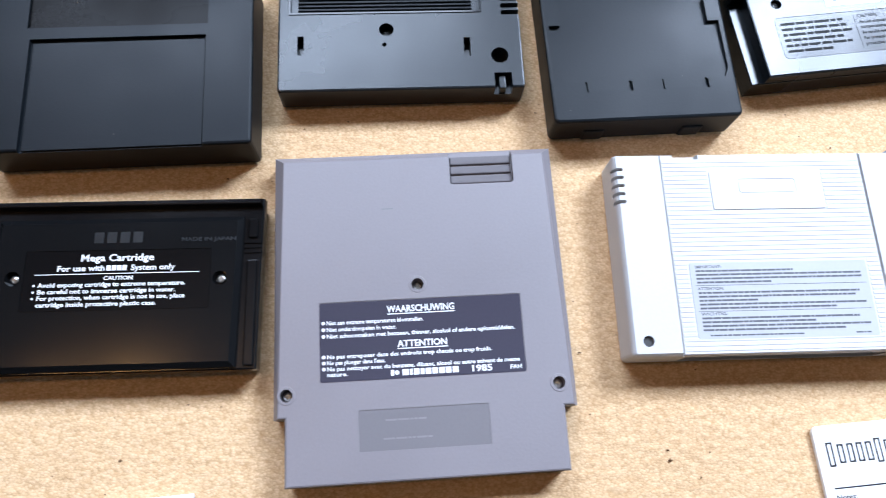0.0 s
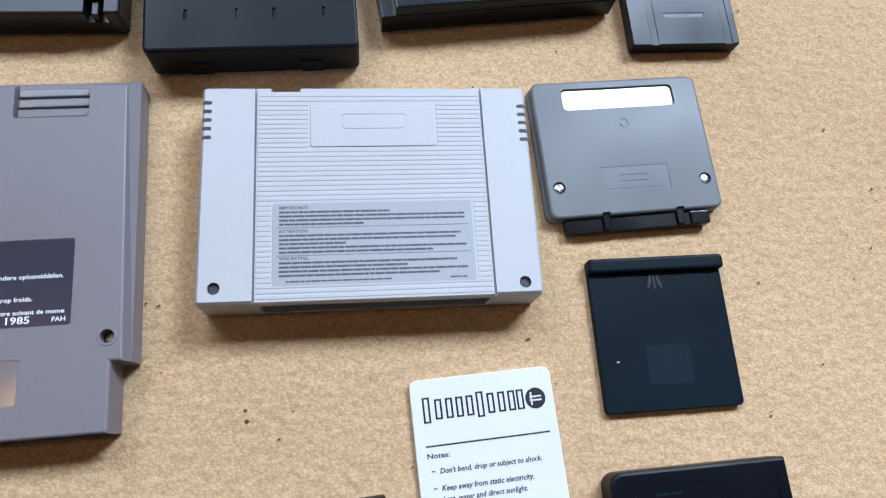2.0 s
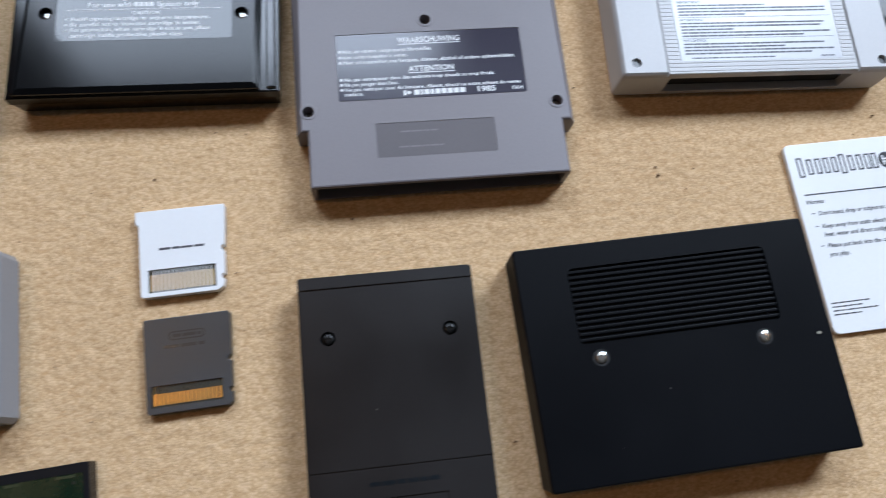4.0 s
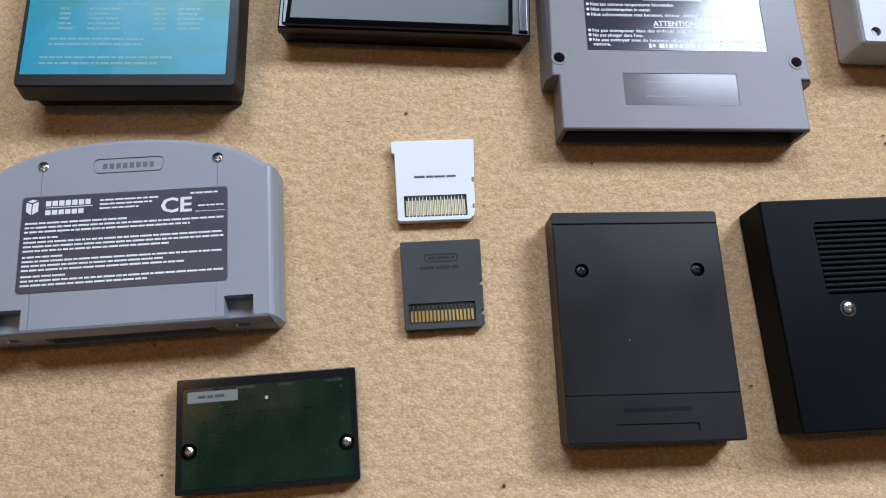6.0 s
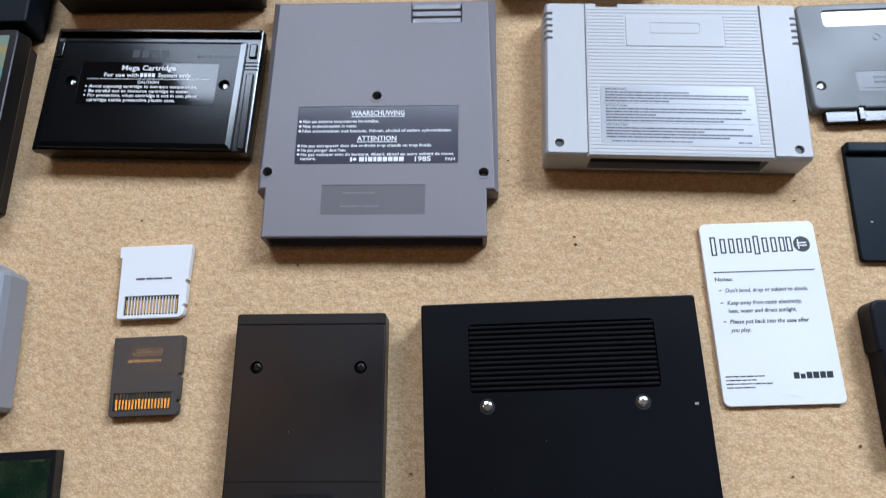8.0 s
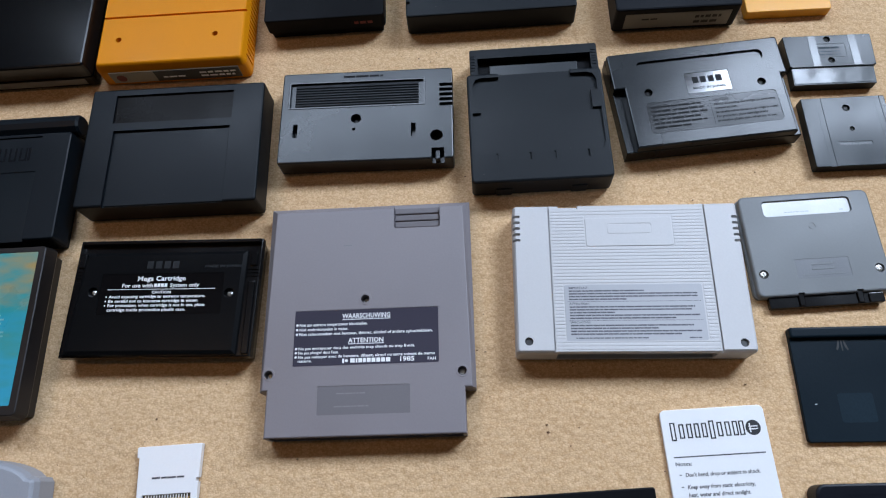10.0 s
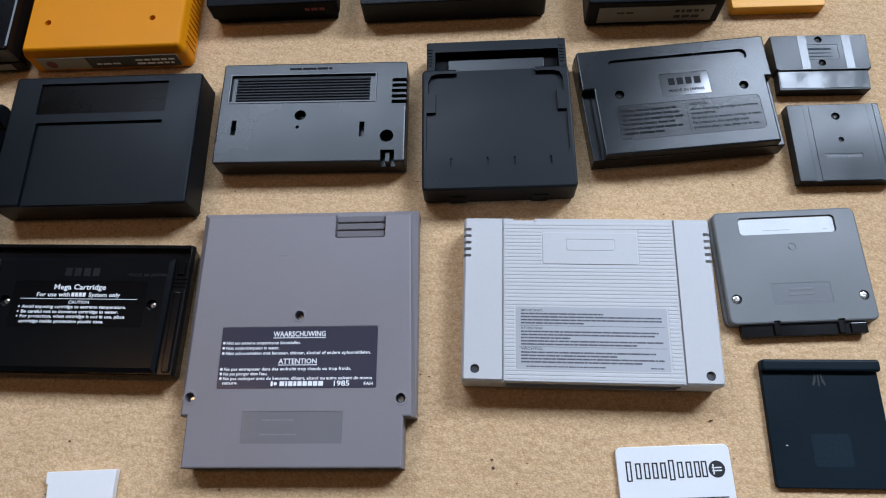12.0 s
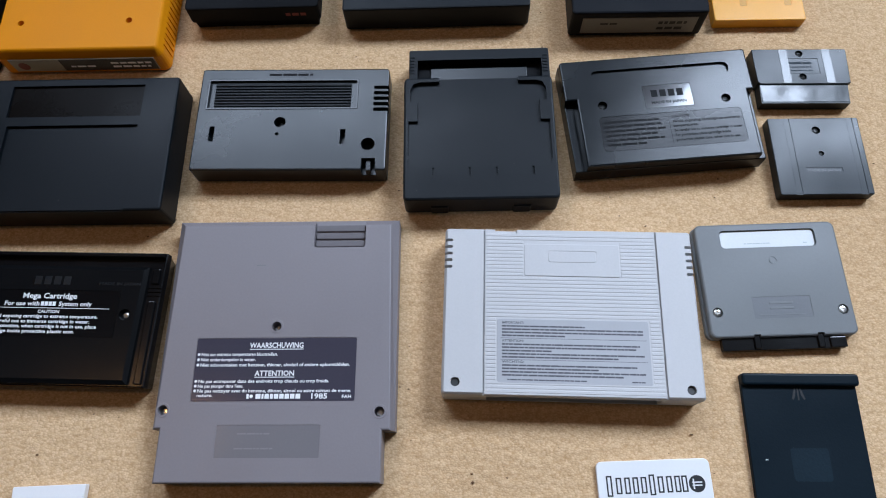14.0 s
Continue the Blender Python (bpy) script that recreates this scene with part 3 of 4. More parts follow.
def white_card():
    c = thing("white_game_card", 0.1945, -0.0007, 4.2, "thin white plastic game card printed in black", "game card")
    card = part("card", slab(rr(-28.3, -46.4, 27.3, 41.8, 3.0, 5), 0, 1.8, 0.35), M_WHITE, c)
    t, z = bmesh.new(), 1.86
    xs = (-24.0, -19.4, -15.2, -11.2, -7.2, -3.2, 1.0, 5.2, 9.2, 12.6)
    for k, x in enumerate(xs):
        h = 9.6 if k in (0, 5) else 7.6
        y = 35.0 - (9.6 if k in (0, 5) else 8.6)
        quad(t, x, y, x + 0.75, y + h, z)
        quad(t, x + 2.05, y, x + 2.8, y + h, z)
        quad(t, x + 0.75, y + h - 0.7, x + 2.05, y + h, z)
        quad(t, x + 0.75, y, x + 2.05, y + 0.7, z)
    t.faces.new([t.verts.new((*p, z)) for p in circle(20.0, 30.0, 4.0, 28)])
    quad(t, -24.4, 16.7, 23.8, 17.3, z)
    words(t, "Notes:", -24.4, 12.6, z, 2.7, "LEFT", 8.5)
    for s, x, y, w in (("Don't bend, drop or subject to shock.", -20.2, 7.0, 39), ("Keep away from static electricity,", -20.2, 0.9, 35), ("heat, water and direct sunlight.", -20.2, -3.0, 32), ("Please put back into the case after", -20.2, -8.2, 37), ("you play.", -20.2, -12.2, 9.5)):
        words(t, s, x, y, z, 2.75, "LEFT", w, 0.2)
    for y in (7.8, 1.7, -7.4):
        quad(t, -23.2, y, -21.8, y + 0.4, z)
    for x, w in ((5.2, 2.6), (8.3, 2.2), (11.0, 2.6), (14.0, 2.7), (17.2, 2.6), (20.2, 2.9)):
        quad(t, x, -34.6, x + w, -31.6 if x != 8.3 else -32.4, z)
    for k in range(4):
        bars(t, -26, (-8, -12, -5, -13)[k], -33.2 - 1.7 * k, 0.55, z, random.Random(k + 20))
    part("lettering", t, M_INK, card, "black printed notes and marks")
    w = bmesh.new()
    quad(w, 17.6, 30.4, 22.4, 31.0, z + 0.05)
    quad(w, 17.6, 29.0, 22.4, 29.6, z + 0.05)
    quad(w, 18.0, 27.6, 18.7, 32.4, z + 0.05)
    part("badge_mark", w, M_INK_W, card)
    a = merge(*[loft([([(x0, y0 - 0.2), (x1, y1 - 0.2), (x1, y1 + 0.15), (x0, y0 + 0.15)], 1.7), ([(x0, y0 - 0.2), (x1, y1 - 0.2), (x1, y1 + 0.15), (x0, y0 + 0.15)], 1.95)]) for x0, y0, x1, y1 in ((-8, -44, 0, -41), (0, -41, 8, -43.2))])
    part("insert_arrow", a, M_WHITE, card, "moulded arrow")


def grille_cartridge():
    c = thing("black_grille_cartridge", 0.0975, -0.0518, 4.6, "matt black game cartridge with ribbed grille, two steel screws", tall=0.89)
    x0, x1, y0, y1, H = -64.6, 60.0, -47.6, 46.2, 21.0
    o = rr(x0, y0, x1, y1, 1.2, 3)
    body = loft([(inset(o, 0.8), 0), (inset(o, 0.3), 0.6), (o, H - 0.8), (inset(o, 0.3), H - 0.2), (inset(o, 0.8), H)])
    shell = part("shell", carve(body, slab(rr(-43.6, 5.2, 40.2, 36.2, 2.5), H - 1.6, 40, 0)), M_FLAT, c)
    ribs = [slab(rr(-43.3, 6.4 + 2.3 * k, 39.9, 7.7 + 2.3 * k), H - 1.7, H - 0.35, 0.35, steps=2) for k in range(13)]
    part("grille", merge(*ribs), M_FLAT, shell, "row of moulded black ribs")
    for x, y in ((-36.4, -0.4), (31.4, -0.7)):
        # Flat black disc paints the shaded ring around the screw; nothing is cut.
        part("screw_shade_disc", slab(circle(x, y, 3.3), H - 0.3, H + 0.06, 0), M_HOLE, shell)
        screw(c, x, y, H, 2.6, M_STEEL, 1.0)
    n = bmesh.new()
    quad(n, 53.5, -2.6, 55.2, -1.6, H + 0.05)
    part("nick", n, M_PAPER, shell)


def two_screw_cartridge():
    c = thing("brown_black_cartridge", -0.0178, -0.063, 2.9, "brown-black game cartridge with two recessed screws", tall=0.88)
    H = 16.0
    o = rr(-36.6, -45.6, 33.2, 47.2, 1.2, 3)
    body = loft([(inset(o, 0.8), 0), (o, 0.8), (o, H - 0.7), (inset(o, 0.25), H - 0.2), (inset(o, 0.7), H)])
    body = carve(body, box(-60, 41.0, H - 1.2, 60, 42.4, 40), box(-60, 42.3, H - 0.5, 60, 60, 41), box(-60, -27.7, H - 0.5, 60, -27.2, 40),
                 hole(-25.8, 22.2, 2.9, 10, 40), hole(22.1, 22.0, 2.9, 10, 40), slab(rr(-18, -41.8, 15, -38.4, 0.8), H - 0.6, 40, 0))
    shell = part("shell", body, M_BROWN, c)
    for x, y in ((-25.8, 22.2), (22.1, 22.0)):
        screw(c, x, y, H - 2.0, 2.4, M_BLACKSTEEL, 1.0)
    e = bmesh.new()
    for x, w in ((-14, 4), (-9.4, 5), (-3.6, 3), (0.2, 4), (5, 2.5), (8.2, 4)):
        quad(e, x, -34.0, x + w, -32.4, H + 0.05)
    part("moulded_mark", e, M_SATIN, shell)
    n = bmesh.new()
    quad(n, -9.3, -6.6, -8.9, -6.1, H + 0.04)
    part("nick", n, M_PAPER2, shell)


def tiny_card(name, x, y, turn, mat, label, o, pads, dark):
    c = thing(name, x, y, turn, label, "game card")
    px0, py0, px1, py1 = pads
    body = carve(slab(o, 0, 3.6, 0.3), slab(rr(px0, py0, px1, py1, 0.3, 2), 2.4, 20, 0))
    shell = part("shell", body, mat, c)
    part("contact_bed", slab(rr(px0 + 0.1, py0 + 0.1, px1 - 0.1, py1 - 0.1), 2.3, 2.6, 0), M_BOARD, c, "dark green circuit board in the slot")
    n = 17
    w = (px1 - px0 - 1.0) / n
    for k in range(n):
        x_ = px0 + 0.5 + k * w
        part("contact", slab(rr(x_ + w * 0.2, py0 + 0.9, x_ + w * 0.8, py1 - (3.0 if dark else 2.0)), 2.5, 2.85, 0), M_CONTACT if dark else M_CONTACT2, c)
        if k:
            part("divider", slab(rr(x_ - w * 0.1, py0 + 0.05, x_ + w * 0.1, py1 - 0.4), 2.3, 3.3, 0), mat, c)
    t = bmesh.new()
    if dark:
        rng = random.Random(3)
        ring = carve(slab(rr(-8.6, 10.6, 5.6, 14.2, 1.6), 3.5, 3.72, 0), slab(rr(-8.1, 11.1, 5.1, 13.7, 1.2), 3, 9, 0))
        part("moulded_mark", ring, M_RELIEF, shell)
        bars(t, -6.9, 4.2, 11.8, 1.2, 3.68, rng)
        bars(t, -10.4, 7.2, 7.6, 1.3, 3.68, rng)
        part("moulded_mark", t, M_RELIEF, shell)
    else:
        bars(t, -9.8, -1.5, 2.4, 1.0, 3.68, random.Random(5))
        bars(t, -1.2, 8.3, 2.4, 0.9, 3.68, random.Random(6))
        part("lettering", t, M_INK_G, shell, "small dark code print")


M_BOARD = material("dark_circuit_board", (0.03, 0.034, 0.022), 0.35, vary=0.3, big=200.0)
M_CONTACT2 = material("dull_gold_contact", (0.5, 0.4, 0.22), 0.36, metal=1.0, vary=0.1)
M_MID2 = material("smooth_mid_grey_plastic", (0.115, 0.12, 0.128), 0.38, vary=0.06)
M_RELIEF = material("polished_bronze_relief", (0.05, 0.045, 0.04), 0.18, vary=0.05, bump=0.02)


def tiny_cards():
    o1 = [(-17.6, -16.2), (-16.6, -17.0), (12.8, -17.0), (15.0, -15.6), (15.6, -13.2), (15.7, -12.2), (14.6, -12.0), (14.7, -10.4), (15.9, -10.2), (16.1, -0.2), (15.0, 0.0), (15.0, 1.8), (16.3, 2.0), (17.2, 19.4), (16.8, 20.0), (-18.8, 20.0), (-19.3, 19.4), (-19.2, 14.4), (-18.0, 14.0)]
    tiny_card("white_mini_card", -0.104, -0.0025, 4.6, M_WHITE, "tiny white game card with gold contacts", o1, (-14.6, -15.2, 12.4, -5.6), False)
    o2 = [(-17.8, -16.6), (-17.0, -17.4), (13.6, -17.4), (14.8, -16.2), (14.9, -12.4), (13.8, -12.2), (13.8, -10.6), (14.9, -10.4), (15.2, 0.0), (14.1, 0.2), (14.1, 1.8), (15.2, 2.0), (15.6, 19.4), (15.0, 20.0), (-17.8, 20.0), (-18.3, 19.4)]
    tiny_card("dark_mini_card", -0.099, -0.0482, 5.0, M_DS, "tiny dark grey game card with gold contacts", o2, (-16.0, -15.0, 11.4, -6.6), True)


M_TEXT_E = material("dull_moulded_lettering", (0.003, 0.0034, 0.004), 0.5, spec=0.08, vary=0.1, bump=0.03)


def arched_cartridge():
    c = thing("arched_grey_cartridge", -0.221, -0.036, 6.0, "cool grey game cartridge with an arched edge and a slate label")
    m, w, H = -4.2, 58.0, 18.0
    o = [(m - w + 2, -36.8), (m + w - 2, -36.8), (m + w, -34.8), (m + w, 27.5), (m + w - 1.6, 30.0)]
    o += [(m + 53.0 * math.cos(radians(a)) / math.cos(radians(15)), 30.8 + 13.2 * (math.sin(radians(a)) - math.sin(radians(15))) / (1 - math.sin(radians(15)))) for a in range(15, 166, 10)]
    o += [(m - w + 1.6, 30.0), (m - w, 27.5), (m - w, -34.8)]
    body = loft([(inset(o, 1.0), 0), (o, 1.0), (inset(o, 0.4), 13.0), (inset(o, 1.6), 16.6), (inset(o, 2.4), 17.5), (inset(o, 3.4), H)])
    body = carve(body, slab(rr(-44.8, -19.8, 34.8, 19.4, 1.6), H - 0.25, 40, 0), hole(-37.8, 32.0, 2.3, 10, 40), hole(30.5, 32.0, 2.3, 10, 40),
                 box(33.4, -34.2, 11, 44.4, -25.6, 40), box(-52.6, -34.2, 11, -41.8, -25.6, 40), box(36.5, -60, 8, 42, -34, 14.0), box(-50, -60, 8, -44.5, -34, 14.0),
                 box(-37.95, 19.3, H - 0.3, -37.65, 30, 40), box(30.35, 19.3, H - 0.3, 30.65, 30, 40), box(30.2, -37, H - 0.3, 30.5, -19.6, 40), box(-39.2, -37, H - 0.3, -38.9, -19.6, 40),
                 carve(slab(rr(-18.4, 27.4, 9.4, 34.2, 2.2), H - 0.4, 40, 0), slab(rr(-17.6, 28.2, 8.6, 33.4, 1.6), 5, 60, 0)), box(-36, -60, 3, 28, -28, 12))
    shell = part("shell", body, M_N64, c)
    for x in (-37.8, 30.5):
        screw(c, x, 32.0, 16.5, 2.1, M_STEEL, 0.9)
    e = bmesh.new()
    for k in range(8):
        quad(e, -14.6 + 2.6 * k, 29.6, -12.8 + 2.6 * k, 32.0, H + 0.04)
    part("moulded_mark", e, M_GREY_DARK, shell)
    lab = part("label", slab(rr(-44.5, -19.5, 34.5, 19.1, 1.4), H - 0.3, H - 0.05, 0), M_LABEL_N, c, "slate-grey label with white print")
    t, z, rng = bmesh.new(), H + 0.01, random.Random(14)
    for p in ([(-43, 13.5), (-41, 12), (-41, 16.5), (-43, 17.2)], [(-40.6, 12), (-38.4, 13.4), (-38.4, 17.4), (-40.6, 16.4)], [(-42.6, 17.6), (-40.8, 17), (-38.8, 17.8), (-40.6, 18.4)]):
        t.faces.new([t.verts.new((*q, z)) for q in p])
    for x in range(7):
        quad(t, -35.6 + 2.5 * x, 15.2, -33.6 + 2.5 * x, 17.4, z)
    quad(t, -35.6, 14.4, -17.6, 14.7, z)
    for x in range(6):
        quad(t, -35.6 + 2.5 * x, 11.6, -33.6 + 2.5 * x, 13.6, z)
    for k, x1 in enumerate((8, 5, 0)):
        bars(t, -15, x1, 16.2 - 1.7 * k, 0.7, z, rng)
    words(t, "CE", 8.4, 9.8, z, 8.6, "LEFT", 12)
    bars(t, 20, 31, 17.0, 0.7, z, rng)
    bars(t, 23, 33, 11.6, 0.6, z, rng)
    quad(t, 22, 9.4, 33.5, 9.6, z)
    y = 8.0
    for n_, ends in ((3, (-4, 33, 20)), (4, (-30, 33, 33, 12)), (4, (-28, 33, 10, 18)), (3, (-26, 33, 5))):
        for x1 in ends:
            bars(t, -43, x1, y, 0.75, z, rng)
            y -= 1.75
        y -= 0.7
    part("lettering", t, M_INK_W, lab, "white print and conformity mark")


def green_cartridge():
    c = thing("dark_green_mini_cartridge", -0.1638, -0.1098, 6.1, "small translucent dark green game cartridge with two bright screws")
    H = 6.5
    o = rr(-36.6, -18.2, 32.0, 24.2, 0.8, 2)
    body = carve(slab(o, 0, H, 0.4), slab(rr(-34.4, -16.6, 29.8, 20.6, 0.5), H - 0.35, 40, 0), hole(-31.7, -2.8, 3.1, 3, 40), hole(27.5, -4.1, 3.1, 3, 40))
    shell = part("shell", body, M_SHINE, c, "glossy black rim")
    pane = part("window_pane", carve(slab(rr(-34.3, -16.5, 29.7, 20.5, 0.5), H - 0.4, H - 0.05, 0.05), hole(-31.7, -2.8, 3.1, 3, 40), hole(27.5, -4.1, 3.1, 3, 40), box(-18.6, 7.4, H - 0.3, 16.4, 10.0, 40)), M_GREEN, c, "dark green see-through plastic")
    lab = part("sticker", slab(rr(-32.4, 15.0, -13.4, 19.2, 0.3), H - 0.1, H + 0.05, 0), M_STK2, c, "faded grey sticker")
    t = bmesh.new()
    bars(t, -28.5, -18.5, 16.6, 1.1, H + 0.1, random.Random(4))
    part("lettering", t, M_INK_G, lab)
    for x, y in ((-31.7, -2.8), (27.5, -4.1)):
        screw(c, x, y, H - 0.9, 2.0, M_STEEL, 1.1)
    d = bmesh.new()
    for x, y in ((-3.0, 14.5),):
        quad(d, x, y, x + 1.1, y + 1.2, H + 0.02)
    part("bright_spot", d, M_INK_S, pane)
    # Small holes drawn as surface discs, their inner shade put into black.
    for x, y in ((26.4, 17.2), (26.0, 5.2), (-32.6, 8.4)):
        part("pin_hole_shade", slab(circle(x, y, 0.6, 10), H - 0.1, H + 0.02, 0), M_HOLE, pane)
    part("board_edge", merge(*[slab(rr(x, 19.2, x + w, 20.2), H - 0.1, H + 0.03, 0) for x, w in ((-28, 5), (-14, 7), (2, 5), (20, 7))]), M_GREENB, pane, "edge of a green circuit board")


M_STK2 = material("faded_sticker", (0.2, 0.2, 0.19), 0.5, vary=0.1)


def teal_cartridge():
    c = thing("teal_label_cartridge", -0.2372, 0.0785, 3.0, "black game cartridge with a teal and ochre printed label")
    H = 20.0
    o = rr(-46.5, -52.0, 46.5, 51.5, 3.8, 4)
    top = inset(o, 1.6)
    body = loft([(inset(o, 3.4), 0), (inset(o, 3.0), 9.0), (inset(o, 0.6), 9.6), (o, 11.0), (top, H - 0.5), (inset(top, 0.5), H)])
    part("shell", carve(body, slab(rr(-43.2, -45.0, 40.8, 46.6, 0.8), H - 0.4, 40, 0)), M_BROWN, c)
    lab = part("label", slab(rr(-43.0, -44.8, 40.6, 46.4, 0.7), H - 0.45, H - 0.1, 0), M_ART, c, "teal and ochre printed label")
    t, z, rng = bmesh.new(), H - 0.02, random.Random(31)
    for y in (-14.0, -16.4, -18.8, -21.2, -23.6, -8.0, -5.6, -3.2, 2, 4.4, 6.8):
        for x, w in ((-30, 6), (-18, 15), (9, 7), (19, 11)):
            bars(t, x, x + w * rng.uniform(0.6, 1), y, 1.0, z, rng)
    for y, x1 in ((-28.6, 6), (-31.2, 5), (-37.4, 18), (-40.2, 12)):
        bars(t, -33 if y > -35 else -36, x1, y, 1.0, z, rng)
    part("lettering", t, M_INK_T, lab, "pale blurred print")


M_INK_T = material("pale_teal_ink", (0.2, 0.42, 0.42), 0.4)


def caution_cartridge():
    c = thing("glossy_black_cartridge", -0.1205, 0.099, 0.8, "glossy black game cartridge with a black caution label")
    H = 16.5
    o = [(-56.6, -34.6), (56, -34.6), (56.8, 37.6), (-56.4, 37.6)]
    base = loft([(inset(o, 1.6), 0), (inset(o, 0.6), 8.0), (o, 9.0), (inset(o, 0.2), 13.2), (inset(o, 0.8), 13.6)])
    base = carve(base, box(-54.8, 29.8, 11.6, 56, 34.6, 40), *[box(s, 12.8 + 2.1 * k, 13.0, s + 8.0, 13.7 + 2.1 * k, 40) for k in range(3) for s in (49.0, -60.5)])
    shell = part("shell", base, M_GLOSS, c)
    q = [(-53.4, -33.8), (48.0, -33.8), (49.2, 29.4), (-50.5, 29.4)]
    plate = loft([(q, 11.0), (inset(q, 0.4), 15.0), (inset(q, 2.0), 16.1), (inset(q, 2.6), H)])
    plate = carve(plate, slab(rr(-37.4, -9.8, 36.6, 15.2, 0.5), H - 0.3, 40, 0), hole(-41.6, 4.0, 3.0, 11, 40), hole(40.5, 2.5, 3.0, 11, 40))
    pl = part("back_plate", plate, M_GLOSS2, c, "raised glossy back plate")
    part("end_bar", slab([(-54.6, 34.8), (55.6, 34.8), (55.8, 37.2), (-54.8, 37.2)], 13, 15.0, 0.8), M_GLOSS, shell)
    for x in (-54.6, 50.6):
        part("side_rail", merge(slab(rr(x, -33.0, x + 4.0, 10.6, 0.6, 2), 13.2, 14.8, 0.6), slab(rr(x, 20.0, x + 4.0, 28.4, 0.6, 2), 13.2, 14.8, 0.6)), M_GLOSS, shell, "polished side rail")
    for x, y in ((-41.6, 4.0), (40.5, 2.5)):
        screw(c, x, y, 14.2, 1.9, M_STEEL, 1.0)
    lab = part("label", slab(rr(-37.2, -9.6, 36.4, 15.0, 0.4), H - 0.35, H - 0.1, 0), M_LABEL_K, c, "glossy black label with white lettering")
    t, z = bmesh.new(), H - 0.04
    words(t, "Mega Cartridge", -1, 10.6, z, 4.1, "CENTER", 29)
    words(t, "For use with", -24.5, 6.6, z, 3.3, "LEFT", 18.6)
    for k in range(4):
        quad(t, -5.0 + 2.1 * k, 6.6, -3.3 + 2.1 * k, 8.8, z)
    words(t, "System only", 4.6, 6.6, z, 3.3, "LEFT", 17.6)
    quad(t, -33, 5.2, 32, 5.5, z)
    words(t, "CAUTION", 0, 2.7, z, 2.3, "CENTER", 11.5)
    for s, y, w in (("Avoid exposing cartridge to extreme temperature.", 0.1, 58), ("Be careful not to immerse cartridge in water.", -2.6, 54), ("For protection, when cartridge is not in use, place", -5.2, 58), ("cartridge inside protective plastic case.", -7.9, 47)):
        words(t, s, -31.2, y, z, 2.55, "LEFT", w)
        if "plastic" not in s:
            t.faces.new([t.verts.new((*p, z)) for p in circle(-32.8, y + 0.8, 0.5, 8)])
    part("lettering", t, M_INK_W, lab, "white printed lettering")
    e = bmesh.new()
    for k in range(4):
        quad(e, -11.0 + 5.2 * k, 18.2, -7.2 + 5.2 * k, 22.8, H + 0.05)
    words(e, "MADE IN JAPAN", 24, 18.4, H + 0.05, 2.2, "LEFT", 22)
    part("moulded_mark", e, M_SATIN, pl)


M_GLOSS2 = material("smooth_black_plastic", (0.005, 0.0054, 0.006), 0.15, vary=0.2, bump=0.03, smudge=0.03, dust=0.055, spec=0.27)


def recess_cartridge():
    c = thing("thick_black_cartridge", -0.1287, 0.1985, 2.4, "thick black game cartridge with a wide label recess")
    H = 22.0
    o = rr(-56.6, -41.6, 57.4, 43.0, 1.8, 3)
    body = loft([(inset(o, 1.5), 0), (o, 1.5), (o, H - 1.2), (inset(o, 0.4), H - 0.3), (inset(o, 1.2), H)])
    body = carve(body, box(-40.2, 17.2, H - 1.6, 37.6, 38.0, 40), box(-38.6, -60, H - 1.8, 37.0, 11.6, 40))
    part("shell", body, M_BLACK, c)
    part("window_strip", slab(rr(-40.1, 17.3, 37.5, 37.9), H - 1.7, H - 1.3, 0), M_SMOKE, c, "dark smoky inset strip")
    part("label_bed", slab(rr(-37.4, -41.0, 36.6, 10.2), H - 1.9, H - 1.0, 0.2), M_BLACK, c)


M_SMOKE = material("smoky_brown_plastic", (0.0035, 0.0024, 0.0018), 0.3, vary=0.2, spec=0.06)


